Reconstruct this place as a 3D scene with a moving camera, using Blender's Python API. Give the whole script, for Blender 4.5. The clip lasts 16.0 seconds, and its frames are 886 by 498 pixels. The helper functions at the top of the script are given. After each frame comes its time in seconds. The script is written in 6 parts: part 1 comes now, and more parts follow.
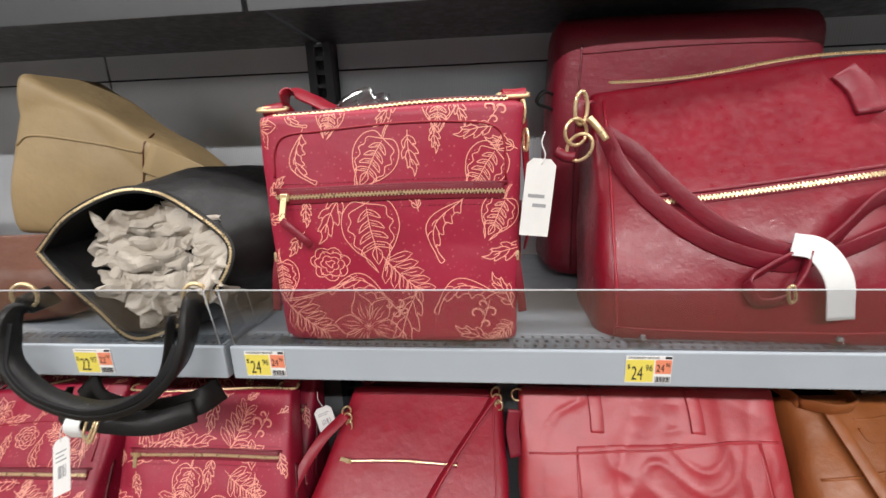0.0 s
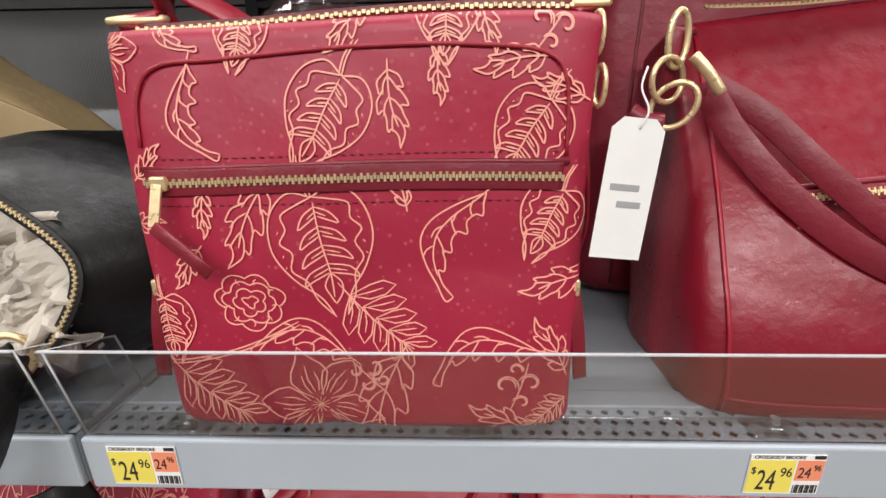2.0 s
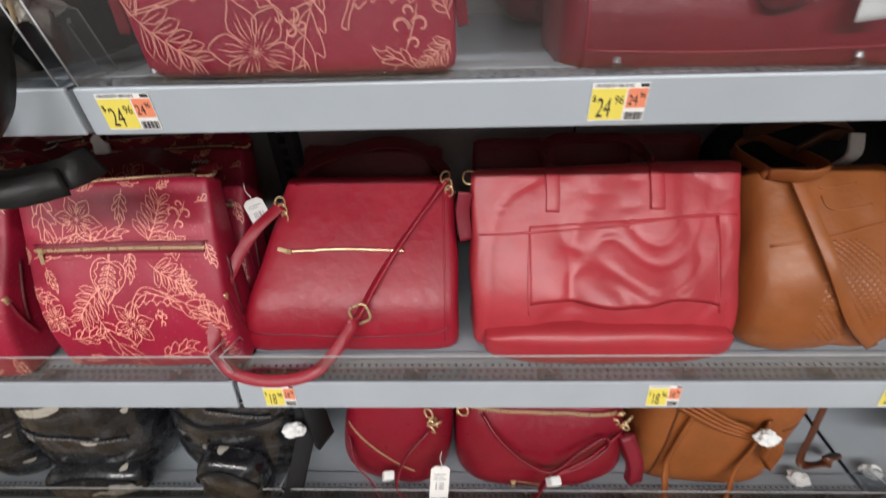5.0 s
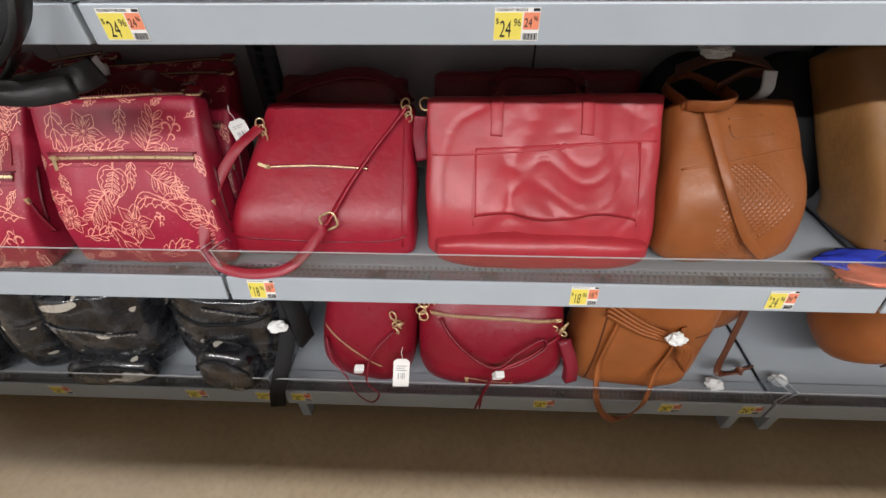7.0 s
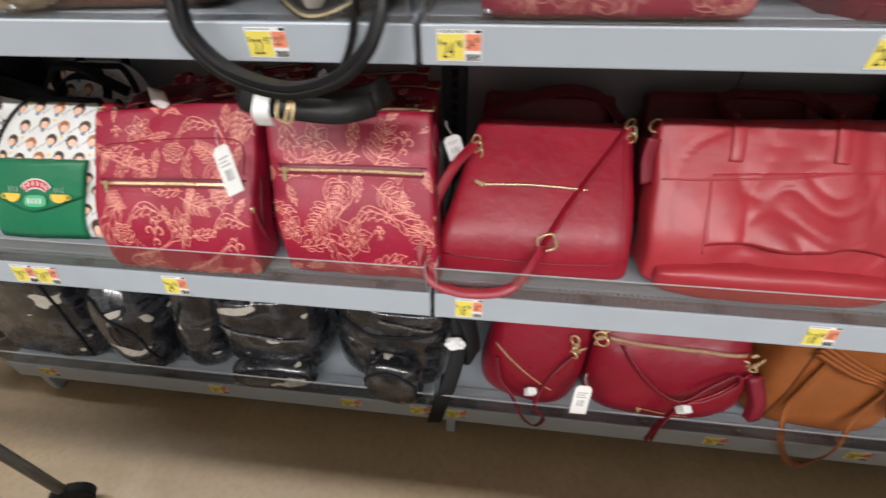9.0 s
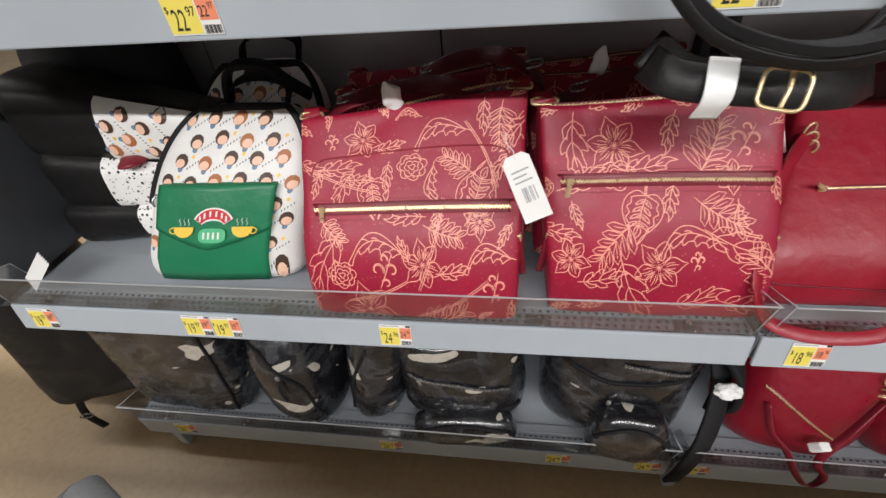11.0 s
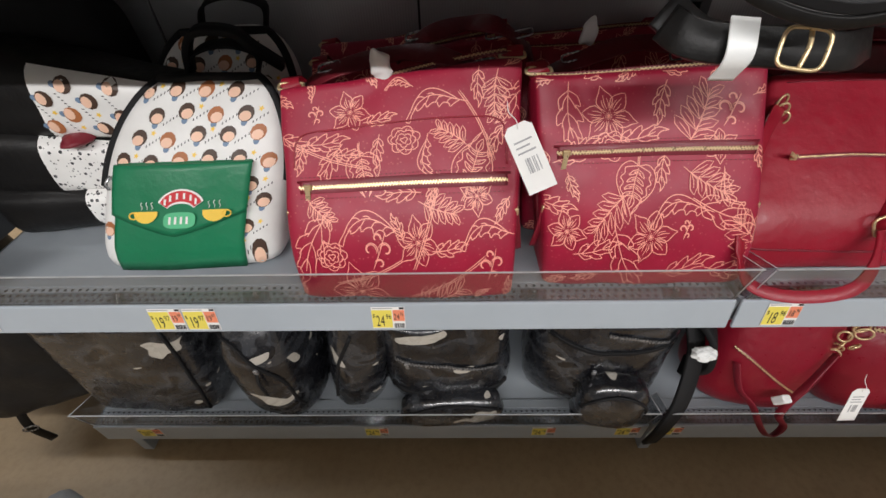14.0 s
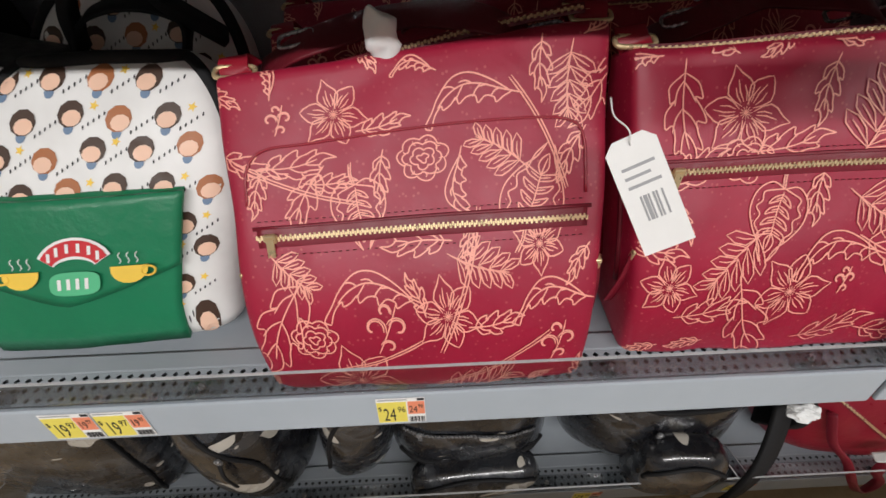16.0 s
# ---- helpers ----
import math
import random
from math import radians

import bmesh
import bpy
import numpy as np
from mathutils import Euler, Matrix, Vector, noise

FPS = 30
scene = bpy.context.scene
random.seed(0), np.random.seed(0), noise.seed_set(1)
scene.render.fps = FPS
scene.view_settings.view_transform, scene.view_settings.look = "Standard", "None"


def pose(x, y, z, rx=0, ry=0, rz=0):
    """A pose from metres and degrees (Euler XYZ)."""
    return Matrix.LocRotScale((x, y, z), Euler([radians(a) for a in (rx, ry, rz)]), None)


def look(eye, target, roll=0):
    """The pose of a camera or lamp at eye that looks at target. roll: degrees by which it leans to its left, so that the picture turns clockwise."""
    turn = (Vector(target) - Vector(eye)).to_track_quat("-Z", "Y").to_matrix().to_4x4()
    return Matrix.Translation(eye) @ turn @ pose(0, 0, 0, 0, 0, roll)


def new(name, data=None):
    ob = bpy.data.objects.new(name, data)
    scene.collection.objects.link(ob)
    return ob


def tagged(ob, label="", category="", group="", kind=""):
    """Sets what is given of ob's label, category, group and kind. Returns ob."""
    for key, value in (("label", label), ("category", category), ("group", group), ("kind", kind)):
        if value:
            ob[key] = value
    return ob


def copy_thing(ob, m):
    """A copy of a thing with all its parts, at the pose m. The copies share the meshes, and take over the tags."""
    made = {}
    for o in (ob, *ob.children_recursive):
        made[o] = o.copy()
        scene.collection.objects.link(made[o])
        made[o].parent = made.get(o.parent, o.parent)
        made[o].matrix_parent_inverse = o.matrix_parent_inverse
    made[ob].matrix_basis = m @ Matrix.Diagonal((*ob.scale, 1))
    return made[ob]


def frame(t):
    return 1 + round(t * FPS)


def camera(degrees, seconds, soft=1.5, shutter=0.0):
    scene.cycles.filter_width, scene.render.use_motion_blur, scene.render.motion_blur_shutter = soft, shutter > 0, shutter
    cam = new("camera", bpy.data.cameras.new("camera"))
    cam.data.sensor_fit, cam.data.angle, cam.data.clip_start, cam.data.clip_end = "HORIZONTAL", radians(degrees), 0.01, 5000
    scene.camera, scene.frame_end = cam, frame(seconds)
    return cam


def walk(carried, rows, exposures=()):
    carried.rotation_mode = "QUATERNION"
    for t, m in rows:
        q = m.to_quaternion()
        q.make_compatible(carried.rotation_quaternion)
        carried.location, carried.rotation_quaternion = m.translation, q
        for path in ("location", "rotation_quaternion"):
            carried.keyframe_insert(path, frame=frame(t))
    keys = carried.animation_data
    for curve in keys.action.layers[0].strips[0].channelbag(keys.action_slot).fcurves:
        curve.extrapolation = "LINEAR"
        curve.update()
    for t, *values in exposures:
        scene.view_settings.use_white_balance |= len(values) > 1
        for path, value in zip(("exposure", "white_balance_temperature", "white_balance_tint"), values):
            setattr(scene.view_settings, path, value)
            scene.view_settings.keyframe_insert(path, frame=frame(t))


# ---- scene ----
cam = camera(93.0, 16.0, 1.5, 0.5)
PATH = [
    (0, (0.314, -0.462, 1.259), (0.135, 1.464, 0.754), -1.9),
    (0.5, (0.305, -0.395, 1.256), (0.156, 1.533, 0.747), -1.7),
    (1, (0.288, -0.306, 1.248), (0.182, 1.614, 0.697), -1.2),
    (1.5, (0.276, -0.268, 1.238), (0.193, 1.645, 0.663), -0.9),
    (2, (0.275, -0.256, 1.237), (0.213, 1.653, 0.644), -0.7),
    (2.5, (0.277, -0.258, 1.237), (0.227, 1.649, 0.634), -0.5),
    (3, (0.28, -0.261, 1.238), (0.233, 1.645, 0.632), -0.5),
    (3.5, (0.282, -0.263, 1.237), (0.241, 1.638, 0.617), -0.4),
    (4, (0.286, -0.282, 1.234), (0.244, 1.602, 0.565), -1.0),
    (4.5, (0.31, -0.343, 1.179), (0.246, 1.421, 0.239), -1.6),
    (5, (0.353, -0.406, 1.121), (0.296, 1.205, -0.063), -1.8),
    (5.2, (0.366, -0.425, 1.12), (0.304, 1.162, -0.094), -1.8),
    (7.3, (0.442, -0.543, 1.126), (0.38, 0.943, -0.212), -0.5),
    (7.5, (0.428, -0.541, 1.126), (0.372, 0.944, -0.213), -0.5),
    (8, (0.374, -0.525, 1.136), (0.279, 0.959, -0.201), -0.6),
    (8.5, (0.249, -0.519, 1.135), (0.107, 0.972, -0.191), -0.1),
    (9, (0.093, -0.527, 1.138), (-0.108, 0.969, -0.175), -1.3),
    (9.5, (-0.043, -0.526, 1.133), (-0.301, 0.977, -0.16), -2.7),
    (10, (-0.165, -0.481, 1.103), (-0.461, 1.019, -0.186), -3.8),
    (10.2, (-0.229, -0.45, 1.087), (-0.532, 1.051, -0.199), -4.4),
    (12.3, (-0.411, -0.388, 1.057), (-0.543, 1.069, -0.307), -4.0),
    (12.5, (-0.416, -0.391, 1.053), (-0.525, 1.067, -0.313), -3.4),
    (13, (-0.426, -0.394, 1.054), (-0.494, 1.063, -0.315), -2.5),
    (13.5, (-0.426, -0.397, 1.053), (-0.481, 1.061, -0.315), -2.2),
    (14, (-0.424, -0.402, 1.049), (-0.463, 1.06, -0.316), -1.7),
    (14.5, (-0.423, -0.388, 1.037), (-0.414, 1.071, -0.33), -1.7),
    (15, (-0.458, -0.319, 1.012), (-0.428, 1.123, -0.374), -1.6),
    (15.3, (-0.476, -0.263, 0.994), (-0.431, 1.17, -0.401), -1.3),
    (15.5, (-0.481, -0.23, 0.989), (-0.44, 1.183, -0.426), -1.3),
    (16, (-0.478, -0.191, 0.974), (-0.441, 1.191, -0.472), -1.3),
]
walk(cam, [(t, look(eye, target, roll)) for t, eye, target, roll in PATH], [(0, 0.0), (1.5, -0.05), (4.0, -0.05), (5.0, 0.0), (10.2, 0.0), (12.3, -0.28), (13.5, -0.28), (14.5, -0.28), (16, -0.3)])

# ---- light: long ceiling strips over the aisle ----
world = bpy.data.worlds.new("store_air")
world.use_nodes = True
world.node_tree.nodes["Background"].inputs[0].default_value = (0.9, 0.95, 1.0, 1)
world.node_tree.nodes["Background"].inputs[1].default_value = 0.02
scene.world = world
scene.view_settings.exposure = 0.0


def strip_light(x, y, z, length, width, watts):
    lamp = bpy.data.lights.new("strip_lamp", "AREA")
    lamp.shape, lamp.size, lamp.size_y, lamp.energy = "RECTANGLE", length, width, watts
    lamp.color = (1.0, 0.98, 0.975)
    ob = new("strip_lamp", lamp)
    ob.matrix_world = pose(x, y, z)
    return ob


for sy, power in ((-4.0, 640), (0.36, 180)):
    strip_light(0.0, sy, 3.93, 9.0, 0.16, power)

# ---- materials ----
MATS = {}


class Nodes:
    def __init__(self, name):
        self.m = bpy.data.materials.new(name)
        self.m.use_nodes = True
        self.t = self.m.node_tree
        self.b = self.t.nodes["Principled BSDF"]
        self.co = self.t.nodes.new("ShaderNodeTexCoord").outputs["Object"]
        MATS[name] = self.m

    def node(self, kind, **inputs):
        n = self.t.nodes.new(kind)
        for k, v in inputs.items():
            if k in n.inputs:
                self.plug(n.inputs[k], v)
        return n

    def plug(self, socket, v):
        if isinstance(v, bpy.types.NodeSocket):
            self.t.links.new(v, socket)
        else:
            socket.default_value = v

    def noise(self, scale, detail=3.0, rough=0.55, stretch=None, distort=0.0):
        co = self.co
        if stretch:
            mp = self.node("ShaderNodeMapping", Vector=co)
            mp.inputs["Scale"].default_value = stretch
            co = mp.outputs[0]
        return self.node("ShaderNodeTexNoise", Vector=co, Scale=scale, Detail=detail, Roughness=rough, Distortion=distort).outputs[0]

    def ramp(self, fac, stops, constant=False):
        r = self.node("ShaderNodeValToRGB", Fac=fac)
        r.color_ramp.interpolation = "CONSTANT" if constant else "LINEAR"
        while len(r.color_ramp.elements) < len(stops):
            r.color_ramp.elements.new(0.5)
        for e, (p, c) in zip(r.color_ramp.elements, stops):
            e.position = p
            e.color = (*c, 1) if len(c) == 3 else c
        return r.outputs[0]

    def grey(self, fac, a, b, lo=0.3, hi=0.7):
        return self.ramp(fac, [(lo, (a, a, a)), (hi, (b, b, b))])

    def mix(self, fac, a, b):
        n = self.t.nodes.new("ShaderNodeMix")
        n.data_type = "RGBA"
        self.plug(n.inputs[0], fac)
        self.plug(n.inputs[6], a if isinstance(a, bpy.types.NodeSocket) else (*a, 1))
        self.plug(n.inputs[7], b if isinstance(b, bpy.types.NodeSocket) else (*b, 1))
        return n.outputs[2]

    def bump(self, height, strength, distance):
        old = self.b.inputs["Normal"].links
        n = self.node("ShaderNodeBump", Height=height, Strength=strength, Distance=distance)
        if old:
            self.t.links.new(old[0].from_socket, n.inputs["Normal"])
        self.t.links.new(n.outputs[0], self.b.inputs["Normal"])

    def set(self, **kw):
        for k, v in kw.items():
            self.plug(self.b.inputs[k.replace("_", " ")], v)
        return self


def shade(c, k):
    return tuple(min(1.0, v * k) for v in c)


def leather(name, c, rough=0.38, grain=700.0, wear=0.16, coat=0.0, wrinkle=0.5, gloss=0.5):
    n = Nodes(name)
    big, small = n.noise(9, 4), n.noise(90, 3)
    col = n.mix(n.grey(big, 0, 1, 0.35, 0.7), shade(c, 1 - wear), shade(c, 1 + wear))
    col = n.mix(n.grey(small, 0, 0.12, 0.4, 0.8), col, shade(c, 0.92))
    vor = n.node("ShaderNodeTexVoronoi", Vector=n.co, Scale=grain).outputs["Distance"]
    n.bump(vor, 0.12, 0.0006)
    n.bump(n.noise(26, 4, 0.6), wrinkle, 0.004)
    n.set(Base_Color=col, Roughness=n.grey(small, rough - 0.06, rough + 0.1), Coat_Weight=coat, Coat_Roughness=0.25, Specular_IOR_Level=gloss)
    return n.m


def cloth(name, c, rough=0.6, weave=1400.0, sheen=0.0, spec=0.5):
    n = Nodes(name)
    col = n.mix(n.grey(n.noise(12, 4), 0, 1), shade(c, 0.86), shade(c, 1.12))
    wv = n.node("ShaderNodeTexWave", Vector=n.co, Scale=weave / 6.0, Distortion=0.4).outputs[0]
    n.bump(wv, 0.1, 0.0004)
    n.bump(n.noise(30, 4), 0.35, 0.003)
    n.set(Base_Color=col, Roughness=rough, Sheen_Weight=sheen, Specular_IOR_Level=spec)
    return n.m


def metal(name, c, rough):
    n = Nodes(name)
    n.set(Base_Color=(*c, 1), Metallic=0.65, Roughness=n.grey(n.noise(160, 3), rough * 0.7, rough * 1.4))
    return n.m


def paint(name, c, rough=0.45, vary=0.08, scale=14.0, bump=0.0):
    n = Nodes(name)
    k = n.noise(scale, 5, 0.6)
    n.set(Base_Color=n.mix(n.grey(k, 0, 1), shade(c, 1 - vary), shade(c, 1 + vary)), Roughness=n.grey(n.noise(scale * 7, 3), rough * 0.8, min(1, rough * 1.25)))
    if bump:
        n.bump(n.noise(400, 2), bump, 0.0005)
    return n.m


def printed_red(name):
    """Coated red cotton with pale pin dots."""
    n = Nodes(name)
    base = n.mix(n.grey(n.noise(11, 4), 0, 1), (0.3, 0.008, 0.034), (0.375, 0.011, 0.043))
    vor = n.node("ShaderNodeTexVoronoi", Vector=n.co, Scale=150.0)
    dots = n.ramp(vor.outputs["Distance"], [(0.0, (0.3, 0.3, 0.3)), (0.17, (0.22, 0.22, 0.22)), (0.21, (0, 0, 0))])
    sparse = n.grey(n.noise(30, 2), 0.3, 1, 0.42, 0.58)
    fac = n.node("ShaderNodeMath", Value=dots)
    fac.operation = "MULTIPLY"
    n.plug(fac.inputs[0], dots)
    n.plug(fac.inputs[1], sparse)
    n.set(Base_Color=n.mix(fac.outputs[0], base, (0.8, 0.25, 0.2)), Roughness=n.grey(n.noise(50, 3), 0.42, 0.54), Coat_Weight=0.04, Coat_Roughness=0.3)
    n.bump(n.noise(18, 4, 0.55), 0.4, 0.005)
    n.bump(n.node("ShaderNodeTexWave", Vector=n.co, Scale=260.0).outputs[0], 0.05, 0.0003)
    return n.m


def camouflage(name):
    n = Nodes(name)
    mp = n.node("ShaderNodeMapping", Vector=n.co)
    mp.inputs["Scale"].default_value = (0.75, 0.75, 1.35)
    info = n.node("ShaderNodeObjectInfo").outputs["Random"]
    sh = n.node("ShaderNodeMath")
    sh.operation = "MULTIPLY"
    n.plug(sh.inputs[0], info)
    sh.inputs[1].default_value = 40.0
    a = n.node("ShaderNodeTexNoise", Vector=mp.outputs[0], Scale=13.0, Detail=1.2, Distortion=0.9)
    b = n.node("ShaderNodeTexNoise", Vector=mp.outputs[0], Scale=11.0, Detail=0.6, Distortion=1.5)
    for tex, off in ((a, 0.0), (b, 7.0)):
        tex.noise_dimensions = "4D"
        ad = n.node("ShaderNodeMath")
        ad.operation = "ADD"
        n.plug(ad.inputs[0], sh.outputs[0])
        ad.inputs[1].default_value = off
        n.plug(tex.inputs["W"], ad.outputs[0])
    dark = n.ramp(a.outputs[0], [(0, (0.008, 0.008, 0.01)), (0.43, (0.016, 0.017, 0.02)), (0.52, (0.034, 0.036, 0.041)), (0.6, (0.008, 0.008, 0.01))], True)
    pale = n.ramp(b.outputs[0], [(0, (0, 0, 0)), (0.682, (1, 1, 1))], True)
    foil = n.ramp(b.outputs[0], [(0, (0, 0, 0)), (0.685, (1, 1, 1))], True)
    n.set(Base_Color=n.mix(foil, n.mix(pale, dark, (0.3, 0.28, 0.25)), (0.42, 0.39, 0.34)), Metallic=0.0,
          Roughness=n.grey(n.noise(60, 3), 0.2, 0.34), Coat_Weight=0.8, Coat_Roughness=0.14)
    n.bump(n.noise(14, 2, 0.5), 0.35, 0.006)
    return n.m


def spotted_white(name, spots):
    """White coated cloth with scattered plain brown and peach spots and dark dashes."""
    n = Nodes(name)
    col = n.mix(n.grey(n.noise(20, 3), 0, 1), (0.74, 0.73, 0.71), (0.84, 0.83, 0.81))
    for scale, size, c, thresh in spots:
        v = n.node("ShaderNodeTexVoronoi", Vector=n.co, Scale=scale, Randomness=0.75)
        f = n.ramp(v.outputs["Distance"], [(0, (1, 1, 1)), (size, (0, 0, 0))], True)
        pick = n.node("ShaderNodeSeparateColor", Color=v.outputs["Color"]).outputs[0]
        g = n.ramp(pick, [(0, (0, 0, 0)), (thresh, (1, 1, 1))], True)
        mu = n.node("ShaderNodeMath")
        mu.operation = "MULTIPLY"
        n.plug(mu.inputs[0], f)
        n.plug(mu.inputs[1], g)
        col = n.mix(mu.outputs[0], col, c)
    n.set(Base_Color=col, Roughness=0.42)
    n.bump(n.noise(30, 3), 0.3, 0.003)
    return n.m


RED = leather("red_leather", (0.30, 0.0085, 0.024), 0.38, wear=0.1, wrinkle=0.4)
DEEP = leather("deep_red_leather", (0.19, 0.009, 0.022), 0.42)
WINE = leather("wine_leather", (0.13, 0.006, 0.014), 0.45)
CHERRY = leather("cherry_leather", (0.215, 0.0065, 0.019), 0.33, wear=0.12, wrinkle=0.45)
NYLON = cloth("red_nylon", (0.4, 0.032, 0.044), 0.36, 2400)
COGNAC = leather("cognac_leather", (0.29, 0.09, 0.024), 0.4)
CHOCO = leather("brown_leather", (0.1, 0.03, 0.012), 0.45)
TAN = leather("tan_canvas", (0.37, 0.265, 0.135), 0.55, 1200, 0.1)
BLACK = leather("black_leather", (0.01, 0.0095, 0.0095), 0.42, gloss=0.28)
WEB = cloth("black_webbing", (0.01, 0.01, 0.011), 0.7, spec=0.25)
FLORAL = printed_red("printed_red_cotton")
CORAL = paint("coral_print", (0.9, 0.37, 0.29), 0.45, 0.06, 60)
CAMO = camouflage("camouflage_vinyl")
SPOTS = spotted_white("spotted_white_vinyl", ((24.0, 0.0, (0.8, 0.6, 0.5), 0.9),))
SPECK = spotted_white("speckled_white_vinyl", ((110.0, 0.3, (0.03, 0.03, 0.035), 0.35), (210.0, 0.26, (0.05, 0.05, 0.05), 0.6)))
GREEN = leather("green_leather", (0.012, 0.19, 0.085), 0.36, 800, 0.08)
GOLD = metal("gold_metal", (0.76, 0.59, 0.34), 0.32)
NICKEL = metal("dark_nickel", (0.35, 0.35, 0.36), 0.25)
STEEL = paint("grey_shelf_paint", (0.4, 0.445, 0.49), 0.36, 0.05, 6)
DECK = paint("grey_deck_paint", (0.31, 0.34, 0.37), 0.4, 0.06, 7)
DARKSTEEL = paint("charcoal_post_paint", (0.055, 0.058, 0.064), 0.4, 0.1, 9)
CARD = paint("white_card", (0.82, 0.81, 0.79), 0.55, 0.03, 40)
PAPER = paint("kraft_tissue", (0.5, 0.45, 0.385), 0.8, 0.08, 25, 0.2)
TISSUE = paint("white_tissue", (0.78, 0.79, 0.78), 0.75, 0.05, 30)
YELLOW = paint("yellow_label", (0.82, 0.69, 0.12), 0.5, 0.03, 50)
ORANGE = paint("orange_label", (0.82, 0.27, 0.15), 0.5, 0.03, 50)
INK = paint("black_ink", (0.02, 0.02, 0.022), 0.6, 0.05, 60)
GREYINK = paint("grey_ink", (0.35, 0.35, 0.36), 0.6, 0.05, 60)
# Near-black colour for the shade inside hollows, behind holes, slots and seams.
DARK = paint("recess_shade_paint", (0.02, 0.021, 0.023), 0.6, 0.1, 20)
LINER = cloth("beige_lining", (0.5, 0.36, 0.2), 0.7)


def acrylic(name):
    """Thin clear sheet: mostly see-through, a little gloss."""
    n = Nodes(name)
    t = n.t
    clear = n.node("ShaderNodeBsdfTransparent", Color=(0.86, 0.87, 0.88, 1))
    gloss = n.node("ShaderNodeBsdfGlossy", Roughness=0.08)
    mix = n.node("ShaderNodeMixShader")
    mix.inputs[0].default_value = 0.12
    t.links.new(clear.outputs[0], mix.inputs[1])
    t.links.new(gloss.outputs[0], mix.inputs[2])
    t.links.new(mix.outputs[0], t.nodes["Material Output"].inputs["Surface"])
    return n.m


CLEAR = acrylic("clear_acrylic")
EDGE = paint("frosted_edge", (0.5, 0.51, 0.52), 0.3, 0.1, 60)


def panel_material():
    """Ribbed glossy back board."""
    n = Nodes("ribbed_back_board")
    w = n.node("ShaderNodeTexWave", Vector=n.co, Scale=62.0)
    n.bump(w.outputs[0], 0.25, 0.0012)
    n.set(Base_Color=n.mix(n.grey(n.noise(5, 4), 0, 1), (0.5, 0.515, 0.54), (0.6, 0.615, 0.64)), Roughness=n.grey(n.noise(9, 3), 0.16, 0.26), Metallic=0.3, Coat_Weight=0.5, Coat_Roughness=0.1)
    return n.m


BOARD = panel_material()


def floor_material():
    n = Nodes("polished_concrete")
    c = n.mix(n.grey(n.noise(2.2, 6, 0.6), 0, 1), (0.36, 0.265, 0.16), (0.47, 0.355, 0.22))
    c = n.mix(n.grey(n.noise(55, 5, 0.7), 0, 0.5, 0.45, 0.75), c, (0.28, 0.195, 0.115))
    n.set(Base_Color=c, Roughness=n.grey(n.noise(14, 4), 0.28, 0.48))
    n.bump(n.noise(90, 4), 0.05, 0.002)
    return n.m


FLOOR = floor_material()
PLASTER = paint("store_wall_paint", (0.34, 0.34, 0.335), 0.7, 0.05, 2)
SHADE_WALL = paint("shade_wall_paint", (0.42, 0.43, 0.44), 0.6, 0.05, 2)
CEIL = paint("ceiling_paint", (0.38, 0.38, 0.375), 0.8, 0.05, 2)


# ---- mesh helpers ----
def part(name, bm, material, parent=None, label="", smooth=True):
    me = bpy.data.meshes.new(name)
    bm.to_mesh(me)
    bm.free()
    if smooth:
        me.shade_smooth()
    for mt in material if isinstance(material, (list, tuple)) else [material]:
        me.materials.append(mt)
    ob = new(name, me)
    if parent:
        ob.parent = parent
    if label:
        ob["label"] = label
    return ob


def thing(name, label, category, m=Matrix(), group="", kind=""):
    ob = tagged(new(name), label, category, group, kind)
    ob.matrix_world = m
    ob.empty_display_size = 0.02
    return ob


def add_box(bm, lo, hi, bevel=0.0):
    lo, hi = Vector(lo), Vector(hi)
    r = bmesh.ops.create_cube(bm, size=1, matrix=Matrix.LocRotScale((lo + hi) / 2, None, hi - lo))
    if bevel:
        es = list({e for v in r["verts"] for e in v.link_edges})
        bmesh.ops.bevel(bm, geom=es, offset=bevel, segments=2, affect="EDGES", profile=0.5)


def boxed(name, lo, hi, material, parent=None, bevel=0.0, label=""):
    bm = bmesh.new()
    add_box(bm, lo, hi, bevel)
    return part(name, bm, material, parent, label, smooth=False)


def grid_faces(bm, rows, closed=False):
    """Quads between rows of verts."""
    for a, b in zip(rows, rows[1:]):
        k = len(a)
        for i in range(k if closed else k - 1):
            bm.faces.new((a[i], a[(i + 1) % k], b[(i + 1) % k], b[i]))


def smooth_line(pts, per=8):
    """A smooth line through the given points."""
    p = [Vector(q) for q in pts]
    p = [2 * p[0] - p[1]] + p + [2 * p[-1] - p[-2]]
    out = []
    for i in range(1, len(p) - 2):
        a, b, c, d = p[i - 1:i + 3]
        for j in range(per):
            t = j / per
            out.append(0.5 * (2 * b + (c - a) * t + (2 * a - 5 * b + 4 * c - d) * t * t + (3 * b - a - 3 * c + d) * t ** 3))
    return out + [p[-2]]


